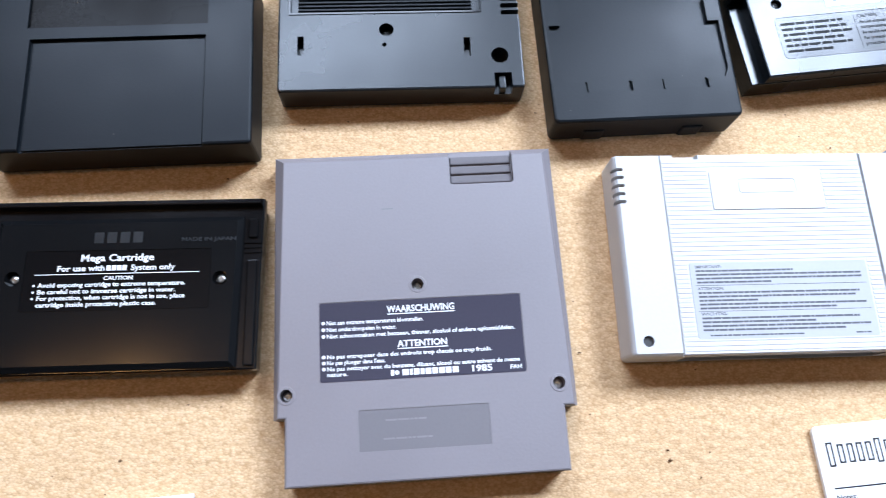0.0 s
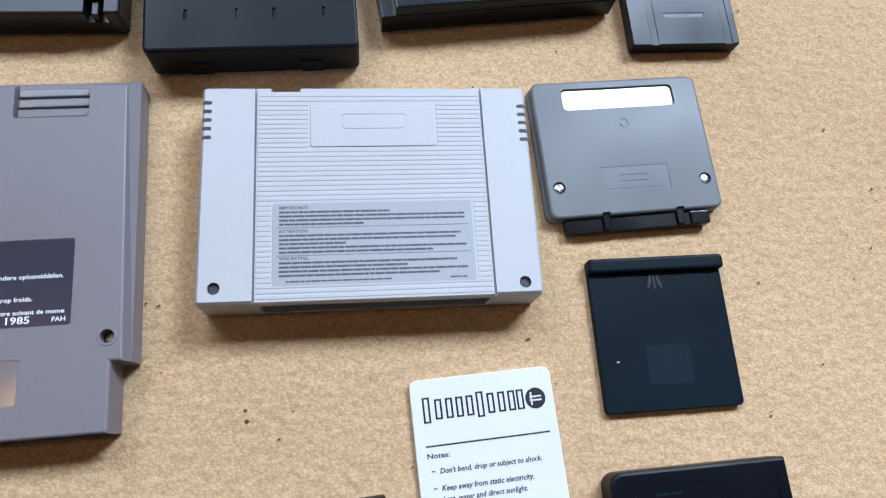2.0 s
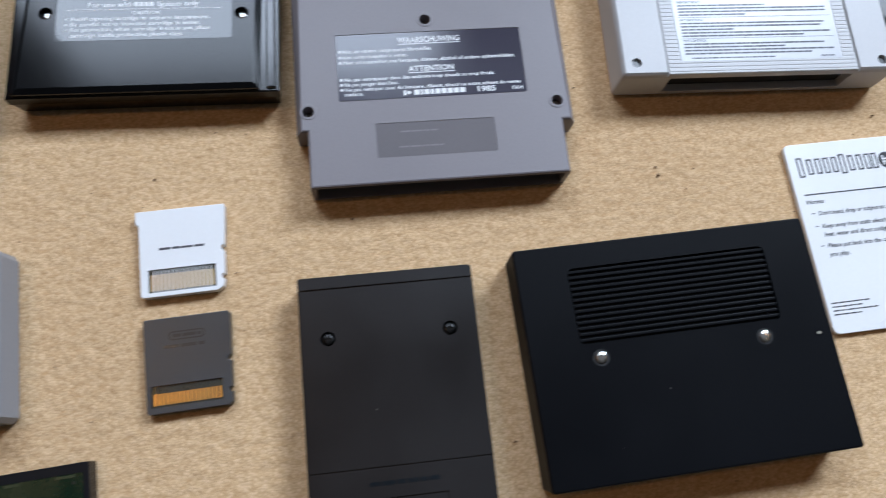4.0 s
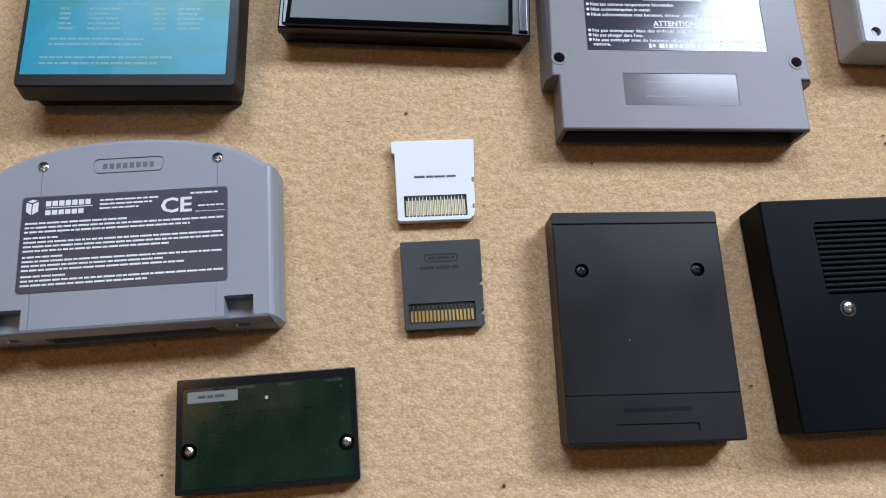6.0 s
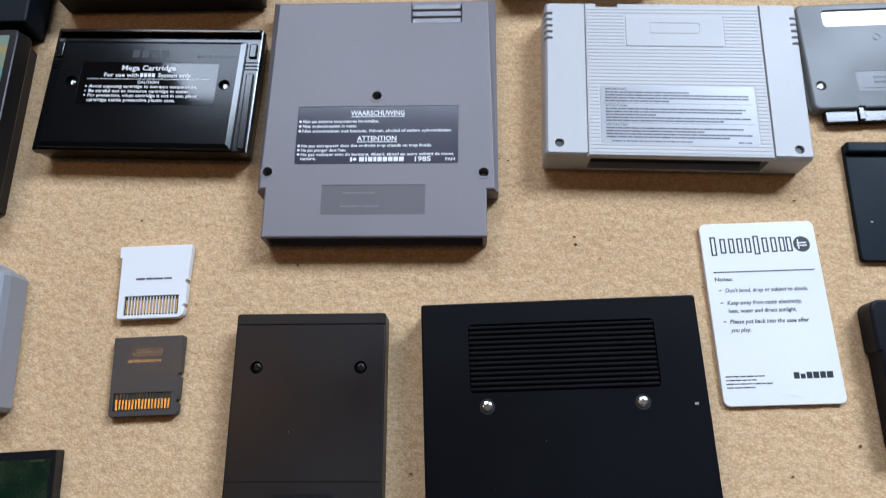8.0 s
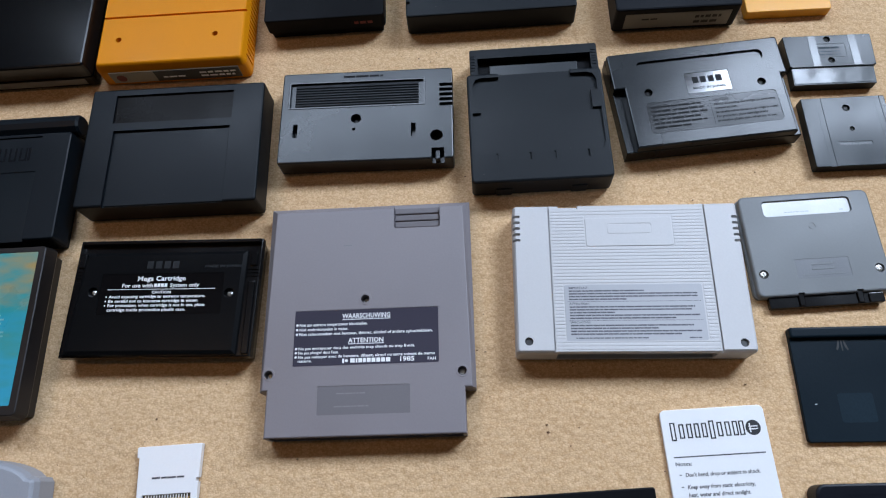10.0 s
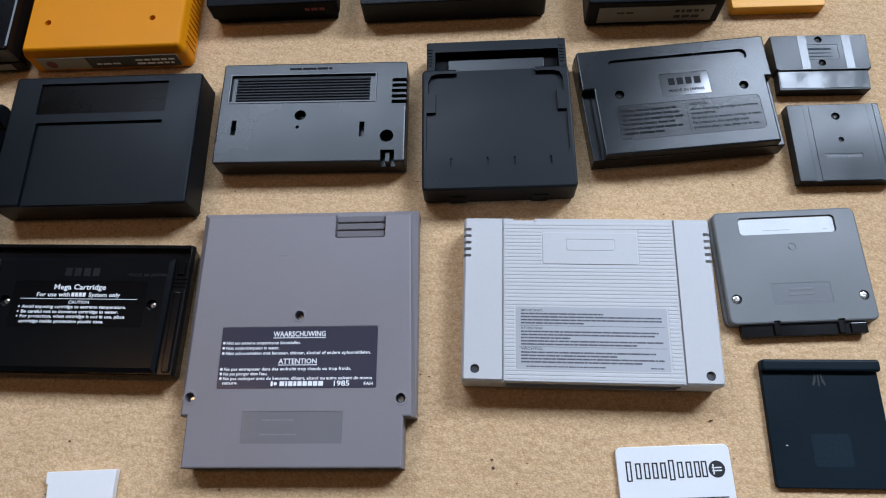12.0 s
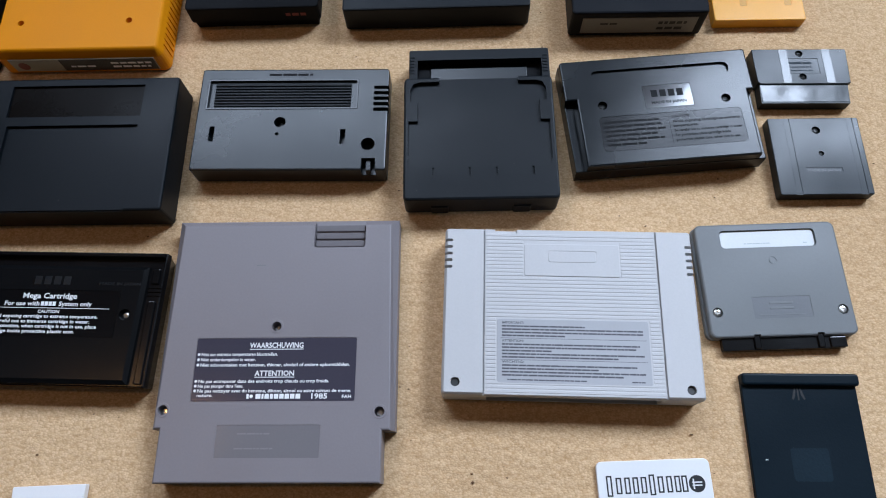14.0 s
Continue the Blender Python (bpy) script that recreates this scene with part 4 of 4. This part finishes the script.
def slot_cartridge():
    c = thing("satin_black_cartridge", -0.0082, 0.2218, 1.6, "satin black game cartridge with a ribbed panel and slots")
    H = 15.5
    o = rr(-54.2, -33.6, 57.2, 33.2, 1.5, 3)
    body = loft([(inset(o, 1.4), 0), (o, 1.4), (o, H - 0.9), (inset(o, 0.3), H - 0.2), (inset(o, 0.9), H)])
    cut = [slab(rr(-48.8, 6.4, 38.8, 25.2, 0.5), H - 1.4, 40, 0), hole(-4.9, -2.8, 3.4, 9, 40), hole(-6.0, -10.6, 1.1, 11, 40), box(-45.4, -15.4, 10, -42.4, -5.6, 40), box(30.4, -17.4, 10, 33.4, -7.6, 40),
           hole(46.6, -17.2, 4.0, 8, 40), box(43.4, -60, 9, 51.4, -26.2, 40)]
    cut += [slab(rr(48.6, 4.2 + 3.7 * k, 70, 6.6 + 3.7 * k, 0.6, 2), H - 4.5, 40, 0) for k in range(5)]
    shell = part("shell", carve(body, *cut), M_SATIN, c)
    part("rib_panel", merge(slab(rr(-45.2, 7.2, 35.2, 24.4), H - 1.5, H - 1.1, 0), *[slab(rr(-45.2, 8.0 + 1.95 * k, 35.2, 9.3 + 1.95 * k), H - 1.5, H - 0.4, 0.3, steps=2) for k in range(8)]), M_BLACK, shell, "ribbed black panel")
    rim = carve(slab(rr(-49.6, 5.6, 39.6, 26.0, 0.6), H - 0.3, H + 0.35, 0.2), slab(rr(-48.6, 6.6, 38.6, 25.0, 0.4), 0, 40, 0))
    part("panel_rim", rim, M_SHINE, shell, "polished rim")
    part("clip", slab(rr(45.8, -33.0, 48.6, -26.6), 8.8, 13.5, 0.4), M_SATIN, shell)
    screw(c, -4.9, -2.8, 11.0, 2.4, M_BLACKSTEEL, 1.0)
    e = bmesh.new()
    bars(e, -14, 12, 28.4, 1.5, H + 0.05, random.Random(19))
    part("moulded_mark", e, M_FLAT, shell)


def hooded_cartridge():
    c = thing("hooded_black_cartridge", 0.1015, 0.2125, 2.8, "matt black game cartridge with a stepped hood at its end")
    H = 19.0
    o = rr(-42.2, -40.6, 43.4, 37.4, 2.5, 4)
    body = loft([(inset(o, 1.0), 0), (o, 2.0), (o, H - 1.2), (inset(o, 0.4), H - 0.3), (inset(o, 1.2), H)])
    bed = [(-35, -21.0), (-26.2, -21.6), (-25.2, -25.8), (-6.0, -25.8), (-5.0, -21.4), (9.0, -21.4), (10.0, -25.8), (29.2, -25.8), (30.2, -21.6), (38.6, -21.0), (40.6, -16.5), (40.6, 8.3), (35.4, 8.3), (35.4, 20.9), (39.6, 20.9), (39.6, 29), (37.8, 33), (34, 34.2), (24, 34.2), (24, 50), (-22, 50), (-22, 34.2), (-33, 34.2), (-36.8, 33), (-38.6, 29), (-38.6, 20.9), (-34.4, 20.9), (-34.4, 8.3), (-39.6, 8.3), (-39.6, -16.5)]
    bed_cut = loft([(bed, H - 2.2), (bed, 40)])
    for v in bed_cut.verts:
        if v.co.z < H:
            v.co.z = H - 1.0 - 1.5 * (v.co.y + 25.8) / 60.0
    cut = [bed_cut]
    cut += [box(x - 0.6, -26.4, H - 2.0, x + 0.6, -20.8, 40) for x in (-25.7, -5.5, 9.5, 29.7)]
    shell = part("shell", carve(body, *cut), M_BLACK, c)
    hood = carve(slab(rr(-39.6, 35, 43.0, 58.2, 1.0, 2), 0, 16.5, 0.6), box(-34.6, 30, 9.0, 38.4, 51.0, 40), box(-29, 30, 6.0, 33, 55.5, 12))
    hd = part("hood", hood, M_BLACK, c, "lower stepped hood")
    part("ledge", slab(rr(-27, 38.2, 30, 47.4, 0.5), 8.8, 13.2, 0.5), M_SATIN, hd, "satin ledge")
    for x in (-37.6, 40.4):
        part("side_grip", merge(*[slab(rr(x - 1.4, 41.5 + 2.2 * k, x + 1.4, 42.7 + 2.2 * k), 16.2, 16.9, 0.3, steps=2) for k in range(6)]), M_BLACK, hd)
    for x0, x1 in ((-34.4, -27.2), (30.2, 38.2)):
        flank = [(x0, 35.6), (x1, 38.6), (x1, 50.6), (x0, 50.6)]
        part("flank", loft([(flank, 8.8), (flank, 11.0)]), M_FLAT, hd, "dark slanted flank")
    for x in (-22.5, 23.5):
        part("front_foot", slab(rr(x - 5, -41.4, x + 5, -39, 1.0, 2), 2.0, 10.0, 0.6), M_BLACK, shell)


def wide_cartridge():
    c = thing("wide_black_cartridge", 0.2048, 0.2362, 6.4, "glossy black game cartridge with a long groove and moulded caution text")
    H = 17.0
    o = [(-46.6, -37.4), (50.0, -37.4), (50.8, 4.2), (54.6, 4.2), (54.8, 30.6), (53.8, 31.6), (-53.0, 31.6), (-54.0, 30.6), (-53.6, 5.4), (-47.0, 5.4)]
    base = slab([(-52.6, -37.8), (54.0, -37.8), (55.0, 31.8), (-54.2, 31.8)], 0, 11.5, 0.5, 1.0)
    part("lower_shell", base, M_SATIN3, c)
    top = loft([(o, 10.5), (o, H - 0.9), (inset(o, 0.3), H - 0.2), (inset(o, 0.9), H)])
    top = carve(top, slab(rr(-37.0, 16.0, 43.2, 23.8, 3.6, 6), H - 1.5, 40, 0), slab(rr(-36.6, -29.2, 44.4, -7.0, 2.4), H - 0.25, 40, 0), slab(rr(-9, -3.6, 19, 11.4, 0.6), H - 0.25, 40, 0),
                hole(-33.0, 0.5, 2.7, 12, 40), hole(37.4, -0.4, 2.7, 12, 40))
    sh = part("upper_shell", top, M_SATIN3, c)
    for x, y in ((-33.0, 0.5), (37.4, -0.4)):
        screw(c, x, y, H - 2.4, 2.2, M_BLACKSTEEL, 1.0)
    pl = part("badge_plate", slab(rr(-8.7, -3.3, 18.7, 11.1, 0.5), H - 0.3, H - 0.05, 0), M_PLATE, c, "shiny grey plate with a moulded mark")
    e = bmesh.new()
    for k in range(4):
        quad(e, -4.4 + 4.9 * k, 3.6, -0.8 + 4.9 * k, 8.2, H + 0.02)
    words(e, "MADE IN JAPAN", 5.0, -0.9, H + 0.02, 2.5, "CENTER", 20)
    part("moulded_mark", e, M_FLAT, pl)
    tb = part("text_bed", slab(rr(-36.3, -28.9, 44.1, -7.3, 2.2), H - 0.3, H - 0.1, 0), M_BED, c, "moulded caution text on a satin bed")
    t, z, rng = bmesh.new(), H - 0.04, random.Random(77)
    words(t, "CAUTION:", 4.5, -10.6, z, 2.3)
    for s, y, w in (("Avoid exposing cartridge to extreme", -13.8, 38), ("temperatures.", -16.6, 14), ("Be careful not to immerse cartridge in water.", -19.6, 38.5), ("For protection, place cartridge inside", -22.6, 31), ("protective plastic case, when not in use.", -25.6, 36)):
        words(t, s, 4.5, y, z, 2.3, "LEFT", w)
    for k in range(6):
        bars(t, -34, (-3, -2, 0, -5, -1, -12)[k], -11.4 - 2.9 * k, 1.3, z, rng)
    quad(t, 2.6, -27, 2.8, -9, z)
    part("lettering", t, M_TEXT_E, tb)


M_SATIN3 = material("lustrous_black_plastic", (0.0018, 0.0042, 0.0064), 0.27, vary=0.2, bump=0.05, smudge=0.06, dust=0.055, spec=0.28)
M_PLATE = material("polished_grey_plate", (0.06, 0.06, 0.063), 0.13, vary=0.1, bump=0.03, spec=0.6)
M_BED = material("satin_text_bed", (0.014, 0.0145, 0.016), 0.27, vary=0.12, bump=0.06, spec=0.19)


def handheld_half():
    c = thing("short_black_mini_cartridge", 0.2908, 0.2668, 1.5, "small dark game cartridge half with polished bands", group="small handheld cartridges")
    H = 8.0
    o = [(-24.6, -23), (26.4, -23), (27.2, -10), (28.6, -9.6), (29.6, 12.8), (29, 13.8), (-25.6, 13.8), (-26.2, 13.2), (-25.4, -9.6), (-24.2, -10)]
    body = carve(slab(o, 0, H, 0.4), box(-60, -60, H - 1.3, 60, -10.2, 40), hole(1.7, 10.6, 2.2, 3, 40), hole(1.5, -5.6, 2.2, 3, 40), slab(rr(-9.6, -3.4, 12.0, 7.2, 0.4), H - 0.2, 40, 0))
    sh = part("shell", body, M_SLATE, c)
    for x in (-10.4, 14.9):
        part("band", slab(rr(x, -10.0, x + 5.0, 13.6), H - 0.3, H + 0.12, 0.1), M_SHINE2, sh, "polished band")
    part("front_band", slab([(-23.8, -22.0), (26, -22.0), (26.8, -10.6), (-24, -10.6)], H - 1.5, H - 1.1, 0.1), M_STEP, sh, "polished front step")
    pl = part("plate", slab(rr(-9.3, -3.1, 11.7, 6.9, 0.4), H - 0.3, H - 0.05, 0), M_SLATE, c)
    t = bmesh.new()
    for k, h in enumerate((1.4, 0.7, 0.7)):
        bars(t, -6, 8, 3.2 - 2.4 * k, h, H + 0.0, random.Random(k))
    part("lettering", t, M_PATCH, pl)
    for y in (10.6, -5.6):
        screw(c, 1.6, y, H - 1.6, 1.8, M_BLACKSTEEL, 1.0)


def handheld_full():
    c = thing("square_black_mini_cartridge", 0.2938, 0.2142, 2.2, "small square dark game cartridge with two shallow grooves", group="small handheld cartridges", tall=0.78)
    H = 9.0
    o = rr(-24.8, -29.0, 26.7, 19.6, 0.8, 2)
    body = carve(slab(o, 0, H, 0.5, 0.6), box(-16.0, -60, H - 0.35, -12.4, 60, 40), box(19.6, -60, H - 0.35, 23.4, 60, 40), hole(1.7, 11.6, 2.4, 4, 40), hole(2.1, -3.4, 1.6, 4, 40), slab(rr(-8.6, -15.2, 12, -12.2, 0.3), H - 0.25, 40, 0))
    sh = part("shell", body, M_SLATE, c)
    t = bmesh.new()
    words(t, "MADE IN JAPAN", -7.6, -14.6, H - 0.2, 2.2, "LEFT", 18.5)
    part("moulded_mark", t, M_SATIN, sh)
    screw(c, 1.7, 11.6, H - 1.8, 2.0, M_BLACKSTEEL, 1.0)
    screw(c, 2.1, -3.4, H - 1.2, 1.3, M_BLACKSTEEL, 0.7)
    for x in (-15.6, 20.0):
        part("groove_floor", slab(rr(x, -28.4, x + 3.0, 19.0), H - 0.5, H - 0.28, 0), M_SLATE, sh)


M_SLATE = material("slate_black_plastic", (0.004, 0.0088, 0.012), 0.36, vary=0.12, bump=0.08, dust=0.055, spec=0.24)
M_STEP = material("satin_slate_step", (0.012, 0.016, 0.018), 0.26, vary=0.3, smudge=0.2, big=60.0, spec=0.3)
M_SHINE2 = material("polished_slate_band", (0.03, 0.034, 0.036), 0.17, vary=0.1, bump=0.02, smudge=0.04, spec=0.26)


def amber_cartridge():
    c = thing("amber_mini_cartridge", 0.2695, 0.339, 2.0, "small amber plastic game cartridge with one screw", group="small handheld cartridges")
    H = 7.0
    o = rr(-25.4, -36.6, 30.2, 28.6, 1.2, 3)
    body = carve(slab(o, 0, H, 0.5), box(-8.8, -26, H - 0.25, -4.2, 60, 40), box(18.6, -26, H - 0.25, 23.4, 60, 40), hole(2.9, -18.0, 2.3, 3, 40), hole(2.6, -3.4, 1.2, H - 0.4, 40))
    part("shell", body, M_GOLD, c)
    for x in (-8.4, 19.0):
        part("band", slab(rr(x, -25.6, x + 4.0, 2.0), H - 0.5, H - 0.1, 0.1), M_GOLD2, c, "polished amber band")
    screw(c, 2.9, -18.0, H - 1.5, 1.9, M_BLACKSTEEL, 1.0)


M_GOLD2 = material("polished_amber_plastic", (0.72, 0.38, 0.1), 0.12, vary=0.05, bump=0.02, smudge=0.04)


def end_writing(t, x0, x1, y, z0, z1, rng, rows=2):
    """Bars of print on an upright end face that looks along -y."""
    h = (z1 - z0) / (rows * 2)
    for k in range(rows):
        x = x0
        z = z0 + (2 * k + 0.5) * h
        while x < x1 - 1:
            w = min(rng.uniform(2, 6), x1 - x)
            t.faces.new([t.verts.new(p) for p in ((x, y, z), (x + w, y, z), (x + w, y, z + h), (x, y, z + h))])
            x += w + 1.0


def orange_cartridge():
    c = thing("orange_cartridge", -0.147, 0.33, 2.5, "large orange plastic game cartridge with a printed end label")
    H = 20.0
    o = rr(-50.5, -69.4, 53.6, 47.0, 4.2, 4)
    body = loft([(inset(o, 0.6), 0), (o, 1.0), (inset(o, 0.2), 14.0), (inset(o, 2.0), 18.6), (inset(o, 2.8), 19.6), (inset(o, 3.6), H)])
    body = carve(body, box(-60, -29.2, H - 2.4, 60, -26.6, 40), box(-60, -27.0, H - 1.0, 60, 60, 41), hole(-34.8, -47.3, 2.0, 10, 40), hole(32.0, -46.6, 2.0, 10, 40),
                 hole(-34.8, 34.0, 2.0, 10, 40), hole(32.0, 34.6, 2.0, 10, 40),
                 *[box(52.9, -62 + 4 * k, 2, 60, -60.6 + 4 * k, 16) for k in range(26)])
    sh = part("shell", body, M_ORANGE, c)
    for x, y in ((-34.8, -47.3), (32.0, -46.6), (-34.8, 34.0), (32.0, 34.6)):
        screw(c, x, y, 12.0, 1.8, M_BLACKSTEEL, 0.8)
    lab = part("end_label", box(-42, -70.0, 3.0, 47.5, -68.4, 14.0), M_PAPER, c, "cream and black end label")
    part("black_field", box(-11, -70.2, 3.2, 47.2, -69.8, 13.8), M_INK, lab)
    t, rng = bmesh.new(), random.Random(6)
    end_writing(t, 20, 45, -70.35, 5, 12, rng, 2)
    end_writing(t, -6, 10, -70.35, 6, 9, rng, 1)
    part("lettering", t, M_INK_W, lab)
    r = loft([(circle(-35, 0, 3.4, 14), 0), (circle(-35, 0, 3.4, 14), 0.4)])
    bmesh.ops.rotate(r, verts=r.verts, cent=(0, 0, 0), matrix=Matrix.Rotation(radians(90), 3, "X"))
    bmesh.ops.translate(r, verts=r.verts, vec=(0, -69.8, 8))
    part("red_mark", r, M_INK_R, lab)


def plain_cartridge():
    c = thing("plain_black_cartridge", -0.044, 0.34, 3.0, "plain matt black game cartridge with faint red end print")
    H = 19.0
    o = rr(-39.2, -44.2, 43.0, 46.0, 2.5, 3)
    part("shell", loft([(inset(o, 2.2), 0), (inset(o, 1.4), 6), (o, 7), (o, H - 0.8), (inset(o, 0.25), H - 0.2), (inset(o, 0.8), H)]), M_FLAT, c)
    t = bmesh.new()
    end_writing(t, 22, 36, -44.4, 10, 15, random.Random(3), 1)
    part("lettering", t, M_INK_R, c, "faint red print")


def toothed_cartridge():
    c = thing("toothed_black_cartridge", 0.0695, 0.34, 3.0, "black game cartridge with toothed sides and a stepped recess")
    H = 19.0
    o = rr(-55.2, -42.0, 59.6, 47.0, 2.0, 4)
    body = loft([(inset(o, 1.0), 0), (o, 1.5), (o, H - 1.0), (inset(o, 0.3), H - 0.2), (inset(o, 1.0), H)])
    cut = [box(-33, -21.8, H - 1.2, 38.4, 60, 40), box(-41.6, -8, H - 2.0, -31, 8.8, 41), box(36, -8, H - 2.0, 48.6, 8.8, 41), hole(2.2, -2.2, 2.6, 10, 40), hole(1.9, -14.0, 1.8, 12, 40)]
    for k in range(14):
        cut += [box(-70, -31.6 + 5.6 * k, 4, -52.4, -29.2 + 5.6 * k, 40), box(56.6, -31.6 + 5.6 * k, 4, 80, -29.2 + 5.6 * k, 40)]
    sh = part("shell", carve(body, *cut), M_BLACK, c)
    part("recess_floor", slab(rr(-32.6, -21.4, 38.0, 45.8), H - 1.3, H - 1.0, 0), M_SATIN2, sh)
    for x in (-38.6, 39.0):
        part("step", slab(rr(x - 1, -6, x + 6.5, 3, 0.5), H - 2.1, H - 0.6, 0.3), M_BLACK, sh)
    screw(c, 2.2, -2.2, 15.8, 2.0, M_BLACKSTEEL, 0.8)
    screw(c, 1.9, -14.0, 17.4, 1.5, M_STEEL, 0.6)


M_SATIN2 = material("worn_satin_plastic", (0.007, 0.0075, 0.009), 0.36, vary=0.3, smudge=0.08, spec=0.2)


def sleeve_cartridge():
    c = thing("thick_sleeve_cartridge", 0.194, 0.345, 2.0, "thick black game cartridge with a silver end label")
    H = 22.0
    o = rr(-40.0, -50.6, 41.4, 46.0, 2.2, 3)
    part("shell", loft([(inset(o, 1.6), 0), (o, 1.6), (o, H - 1.2), (inset(o, 0.35), H - 0.35), (inset(o, 1.2), H)]), M_SLEEVE, c)
    lab = part("end_label", box(-33.0, -51.0, 4.0, 36.0, -50.3, 17.5), M_PAPER2, c, "silvery end label")
    t, rng = bmesh.new(), random.Random(12)
    end_writing(t, 13, 30, -51.1, 5.5, 15.5, rng, 2)
    t_small = bmesh.new()
    end_writing(t_small, -22, -10, -51.1, 11, 14, rng, 1)
    part("lettering", t, M_INK, lab)
    part("lettering", t_small, M_INK, lab)


M_SLEEVE = material("soft_black_plastic", (0.0034, 0.0048, 0.0078), 0.5, vary=0.15, bump=0.12, dust=0.055, spec=0.12)
M_PAPER2 = material("silvery_paper", (0.2, 0.19, 0.17), 0.4, vary=0.1)


def case_cartridge():
    c = thing("long_black_case", -0.2595, 0.33, 3.0, "long black plastic cartridge case with a cream label", "cartridge case")
    H = 24.0
    o = rr(-54.0, -74.0, 57.0, 44.0, 2.2, 3)
    part("shell", loft([(inset(o, 1.2), 0), (o, 1.2), (o, 9.5), (inset(o, 0.9), 9.7), (inset(o, 0.9), 10.6), (o, 10.8), (o, H - 1.5), (inset(o, 0.5), H - 0.4), (inset(o, 1.5), H)]), M_GLOSS2, c)
    lab = part("label", slab(rr(-30, 2.0, 26, 24, 0.5), H - 0.1, H + 0.15, 0), M_PAPER, c, "cream paper label")
    t = bmesh.new()
    for k in range(4):
        bars(t, -24, (20, 12, 18, 6)[k], 18 - 4 * k, 1.4, H + 0.2, random.Random(k + 40))
    part("lettering", t, M_INK_G, lab)
    part("spine_label", box(-44, -74.5, 3.0, 50, -73.6, 8.5), M_PAPER2, c, "worn pale spine label")


def rounded_end_cartridge():
    c = thing("roll_edge_black_cartridge", -0.251, 0.176, 3.0, "black game cartridge with a rolled end and a sunken label bed")
    H = 20.0
    o = rr(-57.0, -45.0, 57.6, 33.0, 3.4, 3)
    body = loft([(inset(o, 3.0), 0), (inset(o, 2.6), 6.0), (o, 7.0), (inset(o, 1.8), H - 0.6), (inset(o, 2.4), H)])
    body = carve(body, box(-38, -60, H - 1.4, 37.0, 29.0, 40), box(-38, -60, H - 2.2, 37, -33, 41))
    sh = part("shell", body, M_BLACK, c)
    roll = bmesh.new()
    n, rows = 12, []
    for x in (-58.5, -57.2, 58.0, 59.4):
        r = 7.6 if abs(x) < 58.2 else 6.4
        rows.append([roll.verts.new((x, 38.0 + r * 0.95 * math.cos(math.pi * 2 * i / n), 14.6 + r * math.sin(math.pi * 2 * i / n))) for i in range(n)])
    for a, b in zip(rows, rows[1:]):
        for i in range(n):
            roll.faces.new((a[i], b[i], b[(i + 1) % n], a[(i + 1) % n]))
    roll.faces.new(rows[0])
    roll.faces.new(rows[-1][::-1])
    bmesh.ops.recalc_face_normals(roll, faces=roll.faces)
    part("rolled_edge", roll, M_BLACK, c, "rolled end")
    part("foot", slab(rr(-56, 32, 56.5, 43.5, 1.5, 2), 0, 10, 0), M_BLACK, c)
    bed = part("brand_bed", slab(rr(-37.6, 4.0, 36.6, 28.6, 0.4), H - 1.5, H - 0.9, 0.2), M_BLACK, c)
    e = bmesh.new()
    for x in (2.5, 9.5, 16.5, 23.5, 29.0):
        w = 5.0 if x < 28 else 1.6
        quad(e, x, 12.0, x + w, 13.2, H - 0.85)
        quad(e, x, 12.0, x + 1.2, 21.5, H - 0.84)
        quad(e, x + w - 1.2, 12.0, x + w, 21.5, H - 0.83)
    part("moulded_mark", e, M_SHINE, bed)
    part("label_bed", slab(rr(-37.6, -44, 36.6, 3.2, 0.4), H - 1.6, H - 1.3, 0.1), M_SATIN, c)


def corner_cartridge():
    c = thing("dark_round_corner_cartridge", 0.2755, -0.04, 3.0, "blue-black game cartridge with a rounded corner and one screw")
    H = 12.0
    o = [(-37, -24), (30.6, -24), (30.8, 43.0)] + [(-33.4 - 5.2 * math.sin(radians(a)), 38.6 + 5.2 * math.cos(radians(a))) for a in range(0, 91, 15)] + [(-38.6, 20.5), (-37.4, 19.5), (-37.4, -20)]
    body = loft([(inset(o, 1.0), 0), (o, 1.0), (o, H - 1.2), (inset(o, 0.35), H - 0.35), (inset(o, 1.2), H)])
    body = carve(body, hole(-4.2, -3.6, 3.2, 6, 40), hole(-3.6, 7.4, 0.8, 8, 40), slab(rr(-24, 10, 26, 38, 1), H - 0.2, 40, 0))
    sh = part("shell", body, M_NAVY, c)
    t, rng = bmesh.new(), random.Random(2)
    for k in range(4):
        bars(t, -22, -14 + rng.uniform(-3, 3), 34.2 - 3.4 * k, 0.9, H - 0.15, rng)
    part("moulded_mark", t, M_PATCH, sh)
    screw(c, -4.2, -3.6, H - 2.6, 2.4, M_BLACKSTEEL, 1.0)


M_NAVY = material("navy_black_plastic", (0.0034, 0.004, 0.0075), 0.4, vary=0.15, bump=0.15, dust=0.055, spec=0.16)

for build in (grey_cartridge, ribbed_cartridge, squat_cartridge, curved_lip_card, white_card, grille_cartridge, two_screw_cartridge, tiny_cards, arched_cartridge, green_cartridge, teal_cartridge,
              caution_cartridge, recess_cartridge, slot_cartridge, hooded_cartridge, wide_cartridge, handheld_half, handheld_full, amber_cartridge, orange_cartridge, plain_cartridge,
              toothed_cartridge, sleeve_cartridge, case_cartridge, rounded_end_cartridge, corner_cartridge):
    build()
